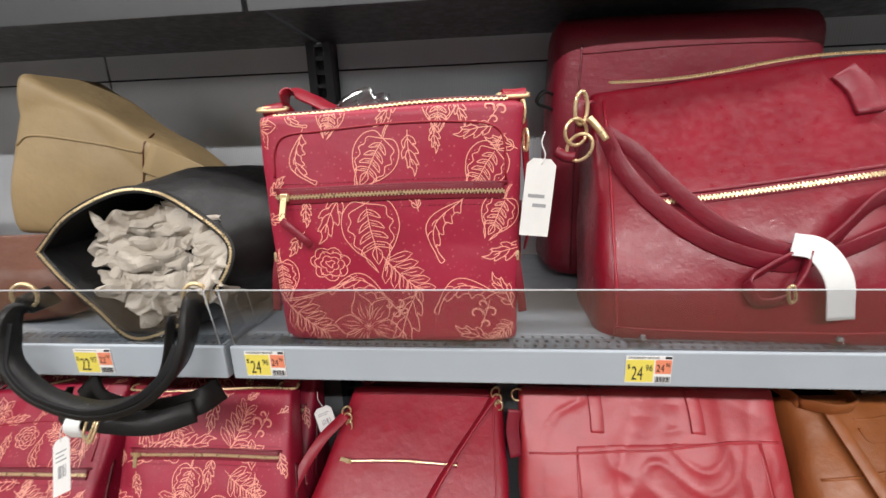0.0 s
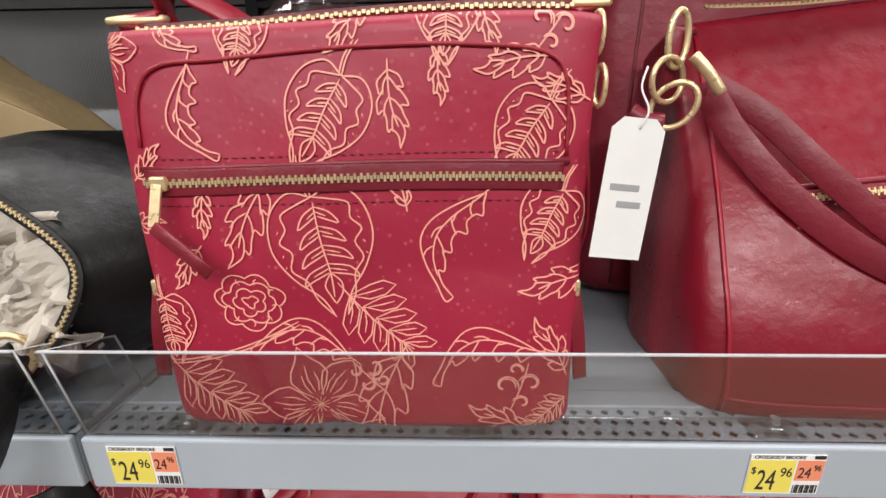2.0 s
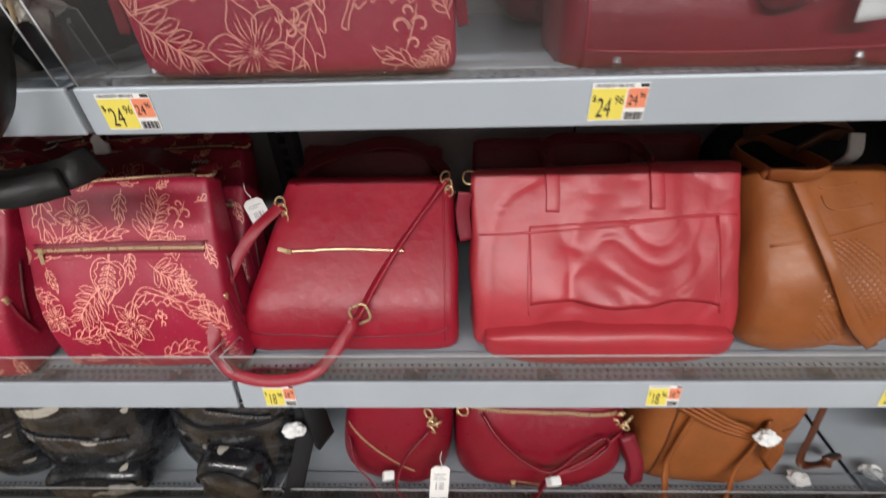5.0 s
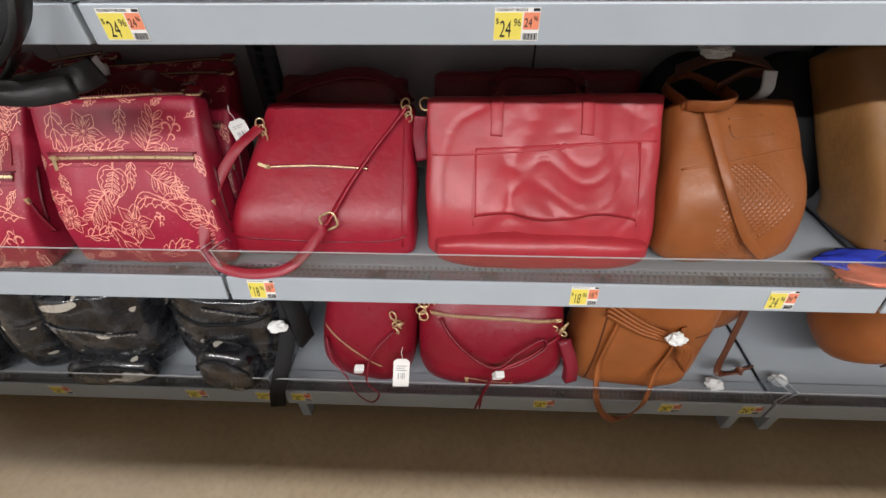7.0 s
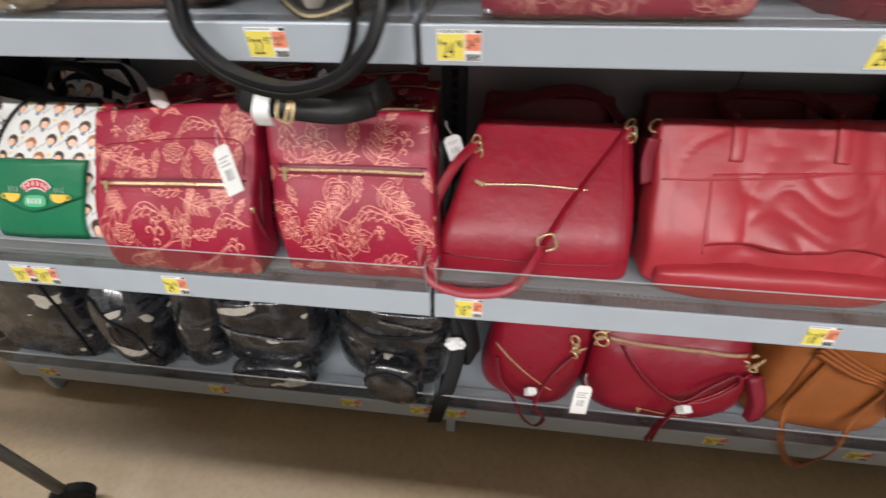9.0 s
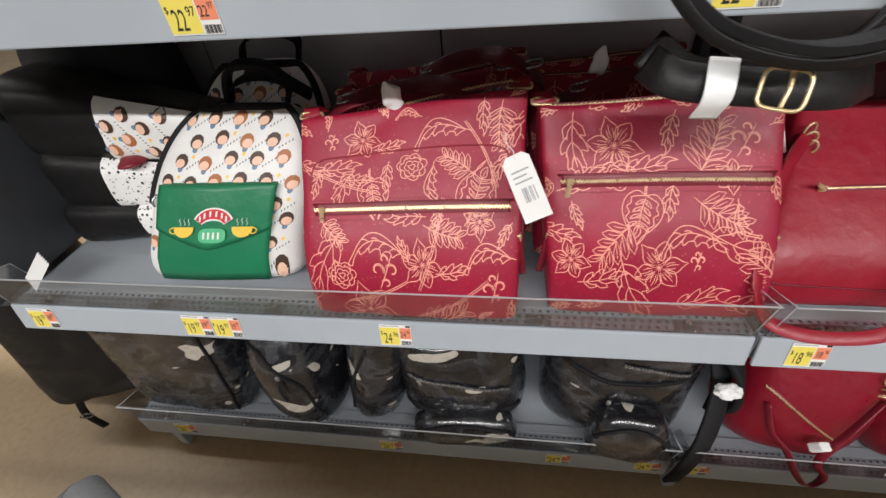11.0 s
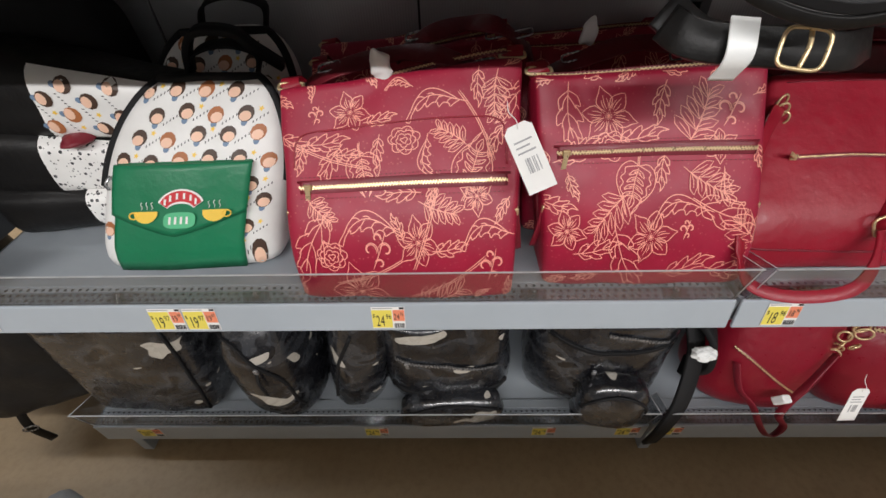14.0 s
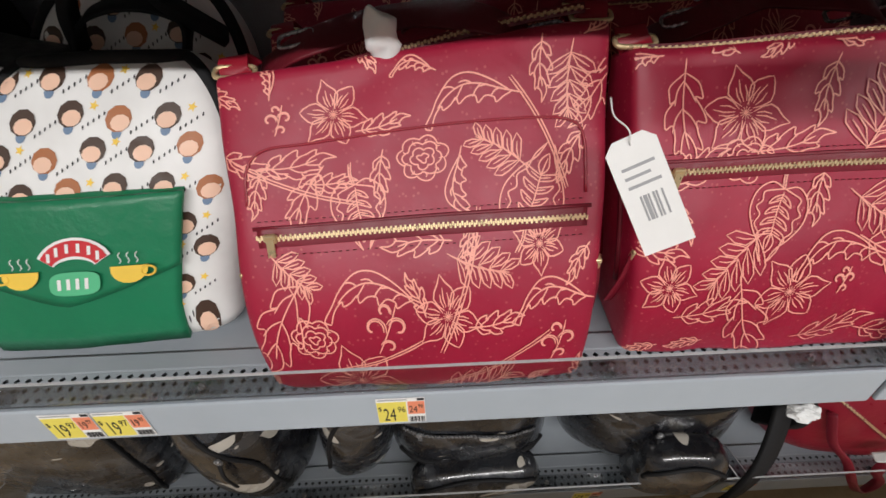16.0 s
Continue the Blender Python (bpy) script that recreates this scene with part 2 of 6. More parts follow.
def strap_bm(line, width, thick, side, bm=None):
    """A band along the line; side: the way its width lies, one for all or a function of 0..1."""
    bm = bm or bmesh.new()
    n, rows = len(line), []
    for i, p in enumerate(line):
        tan = (line[min(i + 1, n - 1)] - line[max(i - 1, 0)]).normalized()
        s = Vector(side(i / (n - 1)) if callable(side) else side)
        s = (s - tan * s.dot(tan)).normalized()
        u = tan.cross(s)
        w, h = width / 2, thick / 2
        k = 0.75
        ring = [(-w, -h * k), (-w * 0.94, -h), (w * 0.94, -h), (w, -h * k), (w, h * k), (w * 0.94, h), (-w * 0.94, h), (-w, h * k)]
        rows.append([bm.verts.new(p + s * a + u * b) for a, b in ring])
    grid_faces(bm, rows, True)
    bm.faces.new(rows[0][::-1])
    bm.faces.new(rows[-1])
    return bm


def strap(name, pts, width, thick, side, material, parent, label="", per=8):
    return part(name, strap_bm(smooth_line(pts, per), width, thick, side), material, parent, label)


def tube_bm(line, radius, sides=8, bm=None, closed=False):
    bm = bm or bmesh.new()
    n, rows, ref = len(line), [], None
    for i, p in enumerate(line):
        if closed:
            tan = (line[(i + 1) % n] - line[i - 1]).normalized()
        else:
            tan = (line[min(i + 1, n - 1)] - line[max(i - 1, 0)]).normalized()
        if ref is None:
            ref = tan.orthogonal().normalized()
        ref = (ref - tan * ref.dot(tan)).normalized()
        w = tan.cross(ref)
        r = radius(i / max(1, n - 1)) if callable(radius) else radius
        rows.append([bm.verts.new(p + (ref * math.cos(a) + w * math.sin(a)) * r) for a in [2 * math.pi * k / sides for k in range(sides)]])
    if closed:
        rows.append(rows[0])
    grid_faces(bm, rows, True)
    if not closed:
        bm.faces.new(rows[0][::-1])
        bm.faces.new(rows[-1])
    return bm


def tube(name, pts, radius, material, parent, label="", per=6, sides=8):
    return part(name, tube_bm(smooth_line(pts, per), radius, sides), material, parent, label)


def loop_line(centre, rx, rz, ax, az, n=24, square=1.0):
    ax, az = Vector(ax).normalized(), Vector(az).normalized()
    out = []
    for i in range(n):
        a = 2 * math.pi * i / n
        c, s = math.cos(a), math.sin(a)
        out.append(Vector(centre) + ax * rx * math.copysign(abs(c) ** square, c) + az * rz * math.copysign(abs(s) ** square, s))
    return out


def metal_ring(name, centre, rx, rz, thick, parent, ax=(1, 0, 0), az=(0, 0, 1), material=None, square=1.0):
    return part(name, tube_bm(loop_line(centre, rx, rz, ax, az, 26, square), thick, 8, None, True), material or GOLD, parent)


class Soft:
    """A stuffed bag body: base at z = 0, front towards -y. All later parts lie on its front by at()."""

    def __init__(self, w, d, h, n=4.0, wt=1.0, dt=0.6, belly=0.1, foot=0.08, crown=0.03, wr=0.004, freq=9.0, seed=0, ridge=0.0, top=None, lean=0.0, s0=0.3, s1=0.5, skew=0.0):
        self.w, self.d, self.h, self.n, self.wt, self.dt = w, d, h, n, wt, dt
        self.belly, self.foot, self.crown, self.wr, self.freq, self.seed, self.ridge, self.top = belly, foot, crown, wr, freq, seed, ridge, top
        self.skew, self.path = skew, [(0.0, 0.0, 0.0)]
        for i in range(1, 101):
            f = min(1.0, max(0.0, (i / 100 - s0) / (s1 - s0)))
            a = radians(lean) * f * f * (3 - 2 * f)
            y, z, _ = self.path[-1]
            self.path.append((y + math.sin(a) * h / 100, z + math.cos(a) * h / 100, a))

    def normal(self, s):
        a = self.path[max(0, min(100, int(s / self.h * 100)))][2]
        return (0, -math.cos(a), math.sin(a))

    def bend(self, x, y, s):
        f = max(0.0, s / self.h * 100)
        i = min(99, int(f))
        (y0, z0, a0), (y1, z1, a1) = self.path[i], self.path[i + 1]
        k = f - i
        a = a0 + (a1 - a0) * min(k, 1)
        return Vector((x + self.skew * s / self.h, y0 + (y1 - y0) * k + y * math.cos(a), z0 + (z1 - z0) * k - y * math.sin(a)))

    def size(self, v):
        v = min(max(v, 0.0), 1.0)
        a = self.w / 2 * (1 + (self.wt - 1) * v)
        b = self.d / 2 * (1 + (self.dt - 1) * v) * (1 + self.belly * math.sin(math.pi * v ** 0.8))
        k = 1.0
        if v < self.foot:
            q = 1 - v / self.foot
            k *= 0.78 + 0.22 * math.sqrt(max(0, 1 - q * q))
        ka = k if self.n < 7 else 0.75 + 0.25 * k
        if v > 1 - self.crown:
            q = (v - 1 + self.crown) / self.crown
            f = math.sqrt(max(0, 1 - q * q))
            ka *= 0.34 + 0.66 * f if self.crown > 0.2 else 0.94 + 0.06 * f
            k *= 0.35 + 0.65 * f
        return a * ka, b * k

    def ripple(self, x, z, back):
        p = Vector((x * self.freq, z * self.freq * 0.8, self.seed * 3.7 + (31 if back else 0)))
        r = noise.noise(p) + 0.45 * noise.noise(p * 2.3)
        if self.ridge > 0.9:
            w = p + Vector((noise.noise(p * 1.3), noise.noise(p * 1.1 + Vector((9, 0, 0))), 0)) * 0.8
            r += 0.5 * (1 - 2 * abs(noise.noise(Vector((w.x * 1.1 + w.y, w.y * 2.6 - w.x, w.z))))) ** 4
        if self.ridge:
            q = noise.noise(p * 0.7 + Vector((5, 1, 0)))
            r += self.ridge * (1 - 2 * abs(q)) ** 3
        return self.wr * r

    def lift(self, x):
        return self.top(x) if self.top else 0.0

    def at(self, x, z, off=0.0):
        v = z / self.h
        a, b = self.size(v)
        u = min(abs(x) / a, 0.999)
        y = -b * (1 - u ** self.n) ** (1 / self.n)
        return self.bend(x, y + self.ripple(x, z, False) * (1 - u ** 6) - off, z + self.lift(x) * v * v)

    def mesh(self, cols=72, rows=44):
        bm = bmesh.new()
        rings = []
        for j in range(rows + 1):
            v = j / rows
            v = v if self.crown < 0.2 else 1 - (1 - v) ** 1.4
            a, b = self.size(v)
            ring = []
            half = cols // 2
            for i in range(cols):
                s = 1 - 2 * (i % half) / half
                if i >= half:
                    s = -s
                u = 1 - (1 - abs(s)) ** 2.0
                x = a * math.copysign(u, s)
                y = b * (1 - u ** self.n) ** (1 / self.n) * (1 if i < half else -1)
                y += self.ripple(x, v * self.h, y > 0) * (1 - u ** 6)
                x += self.wr * 0.8 * noise.noise(Vector((y * 14, v * self.h * 12, self.seed + 9.0))) * u ** 4
                ring.append(bm.verts.new(self.bend(x, y, v * self.h + self.lift(x) * v * v)))
            rings.append(ring)
        grid_faces(bm, rings, True)
        bm.faces.new(rings[0][::-1])
        bm.faces.new(rings[-1])
        return bm


def seam(name, soft, pts, width, material, parent, off=0.0006, thick=0.0016, per=6):
    """A welt or band of cloth along a line on the front."""
    line = [soft.at(p[0], p[1], off) for p in smooth_line([(x, z, 0) for x, z in pts], per)]
    return part(name, strap_bm(line, width, thick, band_side(line, soft.normal(pts[0][1]))), material, parent)


def band_side(line, normal=(0, -1, 0)):
    face = Vector(normal)

    def side(f):
        i = min(len(line) - 2, int(f * (len(line) - 1)))
        d = (line[i + 1] - line[i]).normalized()
        return d.cross(face)
    return side


def add_teeth(bm, line, pitch, length, thick, normal):
    """Zip teeth, in turn to either side."""
    d, k = 0.0, 0
    for a, b in zip(line, line[1:]):
        seg = (b - a).length
        if seg < 1e-6:
            continue
        t = (b - a) / seg
        nn = Vector(normal)
        nn = (nn - t * nn.dot(t)).normalized()
        s = t.cross(nn)
        while d < seg:
            c = a + t * d + s * (length * 0.16 * (1 if k % 2 else -1)) + nn * thick * 0.5
            m = Matrix((t, s, nn)).transposed().to_4x4()
            m.translation = c
            bmesh.ops.create_cube(bm, size=1, matrix=m @ Matrix.Diagonal((pitch * 0.8, length * 0.72, thick, 1)))
            d += pitch
            k += 1
        d -= seg


def zipper(parent, line, tape, pull_at=0, normal=(0, -1, 0), width=0.011, pull=0.02, tab=0.0, tab_to=None, teeth=None, pitch=0.0025, tape_side=None, tooth=0.0085):
    """A zip on its tape: teeth, slider, puller and, where given, a leather tab."""
    teeth = teeth or GOLD
    z = part("zip_tape", strap_bm(line, width, 0.0012, tape_side or band_side(line, normal)), tape, parent)
    bm = bmesh.new()
    add_teeth(bm, line, pitch, tooth, 0.002, normal)
    part("zip_teeth", bm, teeth, z, "metal zip teeth", smooth=False)
    if pull:
        p = line[pull_at]
        nn = Vector(normal).normalized()
        bm = bmesh.new()
        add_box(bm, p + nn * 0.003 - Vector((0.005, 0.002, 0.0045)), p + nn * 0.003 + Vector((0.005, 0.002, 0.0045)), 0.0012)
        dn = (Vector(tab_to).normalized() if tab_to else Vector((0.05, 0, -1)).normalized())
        bm2 = strap_bm([p + nn * 0.005 + dn * (pull * i / 4) for i in range(5)], 0.0065, 0.0016, dn.cross(nn), bm)
        part("zip_puller", bm2, teeth, z, smooth=False)
        if tab:
            q = p + nn * 0.0055 + dn * pull
            d2 = Vector((dn.x + 1.3, dn.y, dn.z)).normalized()
            part("pull_tab", strap_bm([q + d2 * (tab * i / 4) for i in range(5)], 0.0085, 0.002, d2.cross(nn)), DEEP, z)


def hang_tag(m, w, h, label, bars=3, parent=None, code=True):
    """White card with clipped top corners, printed bars and a loop of thread."""
    ob = thing("hang_tag", label, "tag", m) if not parent else parent
    bm = bmesh.new()
    c = w * 0.2
    out = [(-w / 2, -h), (w / 2, -h), (w / 2, -c), (w / 2 - c, 0), (-w / 2 + c, 0), (-w / 2, -c)]
    f = bm.faces.new([bm.verts.new((x, 0, z)) for x, z in out])
    e = bmesh.ops.extrude_face_region(bm, geom=[f])
    bmesh.ops.translate(bm, verts=[v for v in e["geom"] if isinstance(v, bmesh.types.BMVert)], vec=(0, 0.0007, 0))
    bmesh.ops.recalc_face_normals(bm, faces=bm.faces)
    part("card", bm, CARD, ob, smooth=False)
    bm = bmesh.new()
    if not code:
        for z, x0, x1 in ((0.5, -0.34, 0.22), (0.62, -0.16, 0.3)):
            add_box(bm, (w * x0, -0.0005, -h * z), (w * x1, 0.0001, -h * z + h * 0.045))
    for i in range(7 if code else 0):
        x = (random.random() - 0.5) * w * 0.1 - w * 0.22 + i * w * 0.07
        add_box(bm, (x, -0.0005, -h * 0.72), (x + w * 0.035, 0.0001, -h * 0.5))
    for i in range(bars):
        z = -h * (0.26 + 0.08 * i)
        add_box(bm, (-w * 0.32, -0.0005, z), (w * (0.32 - 0.14 * (i % 2)), 0.0001, z + h * 0.025))
    part("print", bm, GREYINK, ob, smooth=False)
    part("tag_thread", tube_bm(smooth_line([(0, -0.001, -0.006), (0.002, -0.003, 0.004), (-0.002, 0.002, 0.016), (0.001, 0.006, 0.028)], 5), 0.0006, 5), CARD, ob)
    return ob


FONT_MESHES = {}


def lettering(name, text, size, m, material, parent):
    key = (text, round(size, 5))
    if key not in FONT_MESHES:
        cu = bpy.data.curves.new(name, "FONT")
        cu.body, cu.size, cu.extrude = text, size, 0.0001
        ob = bpy.data.objects.new(name, cu)
        scene.collection.objects.link(ob)
        FONT_MESHES[key] = bpy.data.meshes.new_from_object(ob.evaluated_get(bpy.context.evaluated_depsgraph_get()))
        bpy.data.objects.remove(ob)
    me = FONT_MESHES[key].copy()
    me.materials.clear()
    me.materials.append(material)
    ob = new(name, me)
    ob.parent = parent
    ob.matrix_basis = m
    return ob

# ---- structure ----
FRONT, BACK = 0.0, 0.44
UPPER_Y = -0.016
SHELF_Z = {"upper": 1.020, "middle": 0.562, "base": 0.150}


def room():
    tagged(boxed("floor", (-6, -7, -0.1), (6, 4, 0.0), FLOOR), "brown polished concrete store floor", "floor", kind="structure")
    tagged(boxed("ceiling", (-6, -7, 4.0), (6, 4, 4.1), CEIL), "plain pale store ceiling", "ceiling", kind="structure")
    for nm, lo, hi in (("wall_north", (-6, 4.0, 0), (6, 4.1, 4.0)), ("wall_south", (-6, -7.1, 0), (6, -7.0, 4.0)),
                       ("wall_west", (-6.1, -7.1, 0), (-6.0, 4.1, 4.0)), ("wall_east", (6.0, -7.1, 0), (6.1, 4.1, 4.0))):
        tagged(boxed(nm, lo, hi, PLASTER), "plain pale painted store wall", "wall", kind="structure")


room()
# Added out of view: its height keeps strip light off base shelf and floor.
tagged(boxed("wall_aisle", (-3.5, -1.75, 0.0), (3.5, -1.6, 1.69), SHADE_WALL), "plain unseen wall added across the aisle to shade the low shelves", "wall", kind="structure")


def display_board(x0, x1, z0, z1, material, label):
    """A flat framed board added high on the far wall, for the back panels to mirror."""
    ob = thing("display_board", label, "display board")
    boxed("board", (x0, -7.0, z0), (x1, -6.96, z1), material, ob, 0.003)
    for lo, hi in (((x0 - 0.03, -7.0, z0 - 0.03), (x0, -6.94, z1 + 0.03)), ((x1, -7.0, z0 - 0.03), (x1 + 0.03, -6.94, z1 + 0.03)), ((x0, -7.0, z0 - 0.03), (x1, -6.94, z0)), ((x0, -7.0, z1), (x1, -6.94, z1 + 0.03))):
        boxed("frame_bar", lo, hi, DARKSTEEL, ob)


# Unseen boards, added only as coloured reflections in the glossy back panels.
TEAL = paint("teal_board", (0.03, 0.34, 0.4), 0.5, 0.1, 4)
display_board(-1.2, 1.85, 2.1, 3.6, TEAL, "teal board added high on the far wall to tint the back panel reflections")
for dx0, dx1 in ((-2.8, -1.5), (-5.6, -4.2), (2.2, 3.6)):
    display_board(dx0, dx1, 2.1, 3.6, CARD, "white board added high on the far wall to brighten the back panel reflections")


def back_panels():
    ob = thing("back_panel", "grey ribbed glossy back board of the shelving", "back panel", kind="structure")
    xs = [(-1.195, -0.959), (-0.955, -0.479), (-0.475, -0.028), (0.028, 0.6), (0.604, 1.19), (1.25, 2.4)]
    for x0, x1 in xs:
        for z0, z1 in ((0.1, 0.5), (0.503, 0.955), (0.958, 1.40), (1.403, 1.8)):
            boxed("board", (x0, BACK, z0), (x1, BACK + 0.006, z1), BOARD, ob, 0.001)
    boxed("backing", (-1.22, BACK + 0.012, 0.02), (2.45, BACK + 0.03, 1.85), DARK, ob)
    return ob


back_panels()


def upright(x):
    ob = thing("upright", "charcoal steel upright with a column of slots", "post", group="shelving uprights", kind="structure")
    bm = bmesh.new()
    add_box(bm, (x - 0.026, BACK - 0.028, 0.02), (x - 0.008, BACK + 0.01, 1.85), 0.002)
    add_box(bm, (x + 0.008, BACK - 0.028, 0.02), (x + 0.026, BACK + 0.01, 1.85), 0.002)
    z = 0.02
    while z < 1.8:
        add_box(bm, (x - 0.0085, BACK - 0.026, z), (x + 0.0085, BACK - 0.02, z + 0.008))
        z += 0.0254
    part("post", bm, DARKSTEEL, ob, smooth=False)
    boxed("post_core", (x - 0.02, BACK - 0.012, 0.02), (x + 0.02, BACK + 0.008, 1.85), DARK, ob)
    return ob


for ux in (-1.22, 0.0, 1.22):
    upright(ux)


def perforated(x0, x1, z, y0, rows, pitch, ry):
    """A steel strip with staggered diamond holes right through it."""
    verts, faces = [], []
    count = int((x1 - x0) / pitch)
    px = (x1 - x0) / count
    for r in range(rows):
        for i in range(count):
            cx = x0 + (i + 0.5) * px
            cy = y0 + (r + 0.5) * ry
            sx = px * (0.14 if r % 2 else -0.14)
            o = len(verts)
            hx, hy = px / 2, ry / 2
            verts += [(cx - hx, cy - hy, z), (cx + hx, cy - hy, z), (cx + hx, cy + hy, z), (cx - hx, cy + hy, z)]
            verts += [(cx + sx, cy - ry * 0.3, z), (cx + sx + px * 0.27, cy, z), (cx + sx, cy + ry * 0.3, z), (cx + sx - px * 0.27, cy, z)]
            faces += [(o, o + 1, o + 5, o + 4), (o + 1, o + 2, o + 6, o + 5), (o + 2, o + 3, o + 7, o + 6), (o + 3, o, o + 4, o + 7)]
    me = bpy.data.meshes.new("perforated_strip")
    me.from_pydata(verts, [], faces)
    me.materials.append(DECK)
    return new("perforated_strip", me)


def tip(bm, z):
    """Leans the upper half of a fence pane out over the shelf edge."""
    for v in bm.verts:
        if v.co.z > z + 0.02:
            v.co.y -= 0.014


def shelf(x0, x1, z, depth, lip, fence, label, y0=0.0, plain=False):
    ob = thing("shelf", label, "shelf", kind="structure", group="gondola shelves")
    a, b = x0 + 0.004, x1 - 0.004
    bm = bmesh.new()
    add_box(bm, (a, y0, z - lip), (b, y0 + 0.006, z), 0.0018)
    if lip == 0.052:
        for v in bm.verts:
            v.co.y -= 0.010 * (z - v.co.z) / lip
    part("price_rail", bm, STEEL, ob, smooth=False)
    bm = bmesh.new()
    add_box(bm, (a, y0 + 0.04, z - 0.014), (b, y0 + 0.062, z + 0.001), 0.002)
    add_box(bm, (a, y0 + 0.0625, z - 0.016), (b, y0 + depth, z - 0.003), 0.001)
    add_box(bm, (a, y0 + 0.006, z - lip), (a + 0.003, y0 + depth, z - 0.003))
    add_box(bm, (b - 0.003, y0 + 0.006, z - lip), (b, y0 + depth, z - 0.003))
    add_box(bm, (a, y0 + 0.006, z - lip), (b, y0 + 0.03, z - lip + 0.003))
    part("deck", bm, DECK, ob, smooth=False)
    boxed("channel_bottom", (a + 0.004, y0 + 0.0065, z - 0.012), (b - 0.004, y0 + 0.0395, z - 0.010), DARK, ob)
    if not plain:
        ps = perforated(a, b, z, y0 + 0.0065, 3, 0.0118, 0.0112)
        ps.parent = ob
    if fence:
        f = thing("shelf_fence", "clear acrylic fence along the front edge of a grey shelf", "fence", group="shelf fences")
        bm = bmesh.new()
        add_box(bm, (a + 0.004, y0 + 0.001, z + 0.0015), (b - 0.004, y0 + 0.0035, z + fence), 0.0006)
        tip(bm, z)
        pane = part("front_pane", bm, CLEAR, f, smooth=False)
        pane.visible_shadow = False
        bm = bmesh.new()
        add_box(bm, (a + 0.004, y0 + 0.001, z + fence), (b - 0.004, y0 + 0.0035, z + fence + 0.0008))
        tip(bm, z)
        rim = part("cut_edge", bm, EDGE, f, "frosted cut top edge", smooth=False)
        rim.visible_shadow = False
        bm = bmesh.new()
        add_box(bm, (a + 0.004, y0 + 0.004, z + 0.0005), (b - 0.004, y0 + 0.028, z + 0.0022), 0.0005)
        foot = part("foot_strip", bm, CLEAR, f, smooth=False)
        foot.visible_shadow = False
        for side in (a + 0.004, b - 0.0065):
            bm = bmesh.new()
            v = [bm.verts.new(p) for p in ((side, y0 + 0.004, z + 0.002), (side, y0 + 0.06, z + 0.002), (side, y0 + 0.045, z + fence * 0.75), (side, y0 - 0.010, z + fence))]
            e = bmesh.ops.extrude_face_region(bm, geom=[bm.faces.new(v)])
            bmesh.ops.translate(bm, verts=[q for q in e["geom"] if isinstance(q, bmesh.types.BMVert)], vec=(0.0025, 0, 0))
            bmesh.ops.recalc_face_normals(bm, faces=bm.faces)
            end = part("end_pane", bm, CLEAR, f, smooth=False)
            end.visible_shadow = False
            trim_line = [Vector(p) for p in ((side + 0.0012, y0 + 0.06, z + 0.003), (side + 0.0012, y0 + 0.045, z + fence * 0.75), (side + 0.0012, y0 - 0.010, z + fence), (side + 0.0012, y0 + 0.003, z + 0.002))]
            edge = part("cut_edge", tube_bm(trim_line, 0.0009, 5), EDGE, f, "frosted cut edge")
            edge.visible_shadow = False
        k = 0
        while a + 0.075 + k * 0.21 < b - 0.02:
            x = a + 0.075 + k * 0.21
            bm = bmesh.new()
            add_box(bm, (x - 0.018, y0 + 0.004, z + 0.0022), (x + 0.018, y0 + 0.024, z + 0.0045), 0.001)
            bmesh.ops.create_uvsphere(bm, u_segments=10, v_segments=6, radius=0.006, matrix=pose(x, y0 + 0.01, z + 0.006) @ Matrix.Diagonal((1.2, 1, 0.6, 1)))
            c = part("clip", bm, CLEAR, f)
            c.visible_shadow = False
            bm = bmesh.new()
            bmesh.ops.create_cone(bm, cap_ends=True, segments=12, radius1=0.0042, radius2=0.0028, depth=0.004, matrix=pose(x, y0 + 0.014, z + 0.0115))
            part("rivet", bm, NICKEL, c, "shiny metal rivet", smooth=False)
            k += 1
    return ob


for sx0, sx1 in ((-1.22, 0.0), (0.0, 1.22), (1.22, 2.44)):
    shelf(sx0, sx1, SHELF_Z["upper"], 0.426, 0.044, 0.078, "grey steel upper shelf with perforated front edge", UPPER_Y)
    shelf(sx0, sx1, SHELF_Z["middle"], 0.41, 0.052, 0.078, "grey steel middle shelf with perforated front edge")
    shelf(sx0, sx1, SHELF_Z["base"], 0.41, 0.062, 0.078, "grey steel base shelf with perforated front edge")


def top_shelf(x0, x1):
    ob = thing("shelf", "grey steel top shelf, the shade of its underside painted in charcoal", "shelf", kind="structure", group="gondola shelves")
    # Charcoal colour here stands for the shade under a grey shelf.
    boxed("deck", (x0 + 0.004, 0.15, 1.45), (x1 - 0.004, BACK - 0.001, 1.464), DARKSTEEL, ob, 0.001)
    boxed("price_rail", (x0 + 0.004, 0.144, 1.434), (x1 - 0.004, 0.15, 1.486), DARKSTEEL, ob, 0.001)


for sx0, sx1 in ((-1.22, 0.0), (0.0, 1.22), (1.22, 2.44)):
    top_shelf(sx0, sx1)


def base_foot(x):
    ob = thing("base_foot", "grey steel foot under the base shelf on the floor", "foot", kind="structure", group="shelving feet")
    boxed("leg", (x - 0.012, 0.012, 0.0), (x + 0.012, 0.06, 0.088), STEEL, ob, 0.002)
    boxed("leg_rail", (x - 0.01, 0.06, 0.03), (x + 0.01, 0.43, 0.088), STEEL, ob, 0.002)


for fx in (-1.17, 0.03, 1.17, 1.27):
    base_foot(fx)


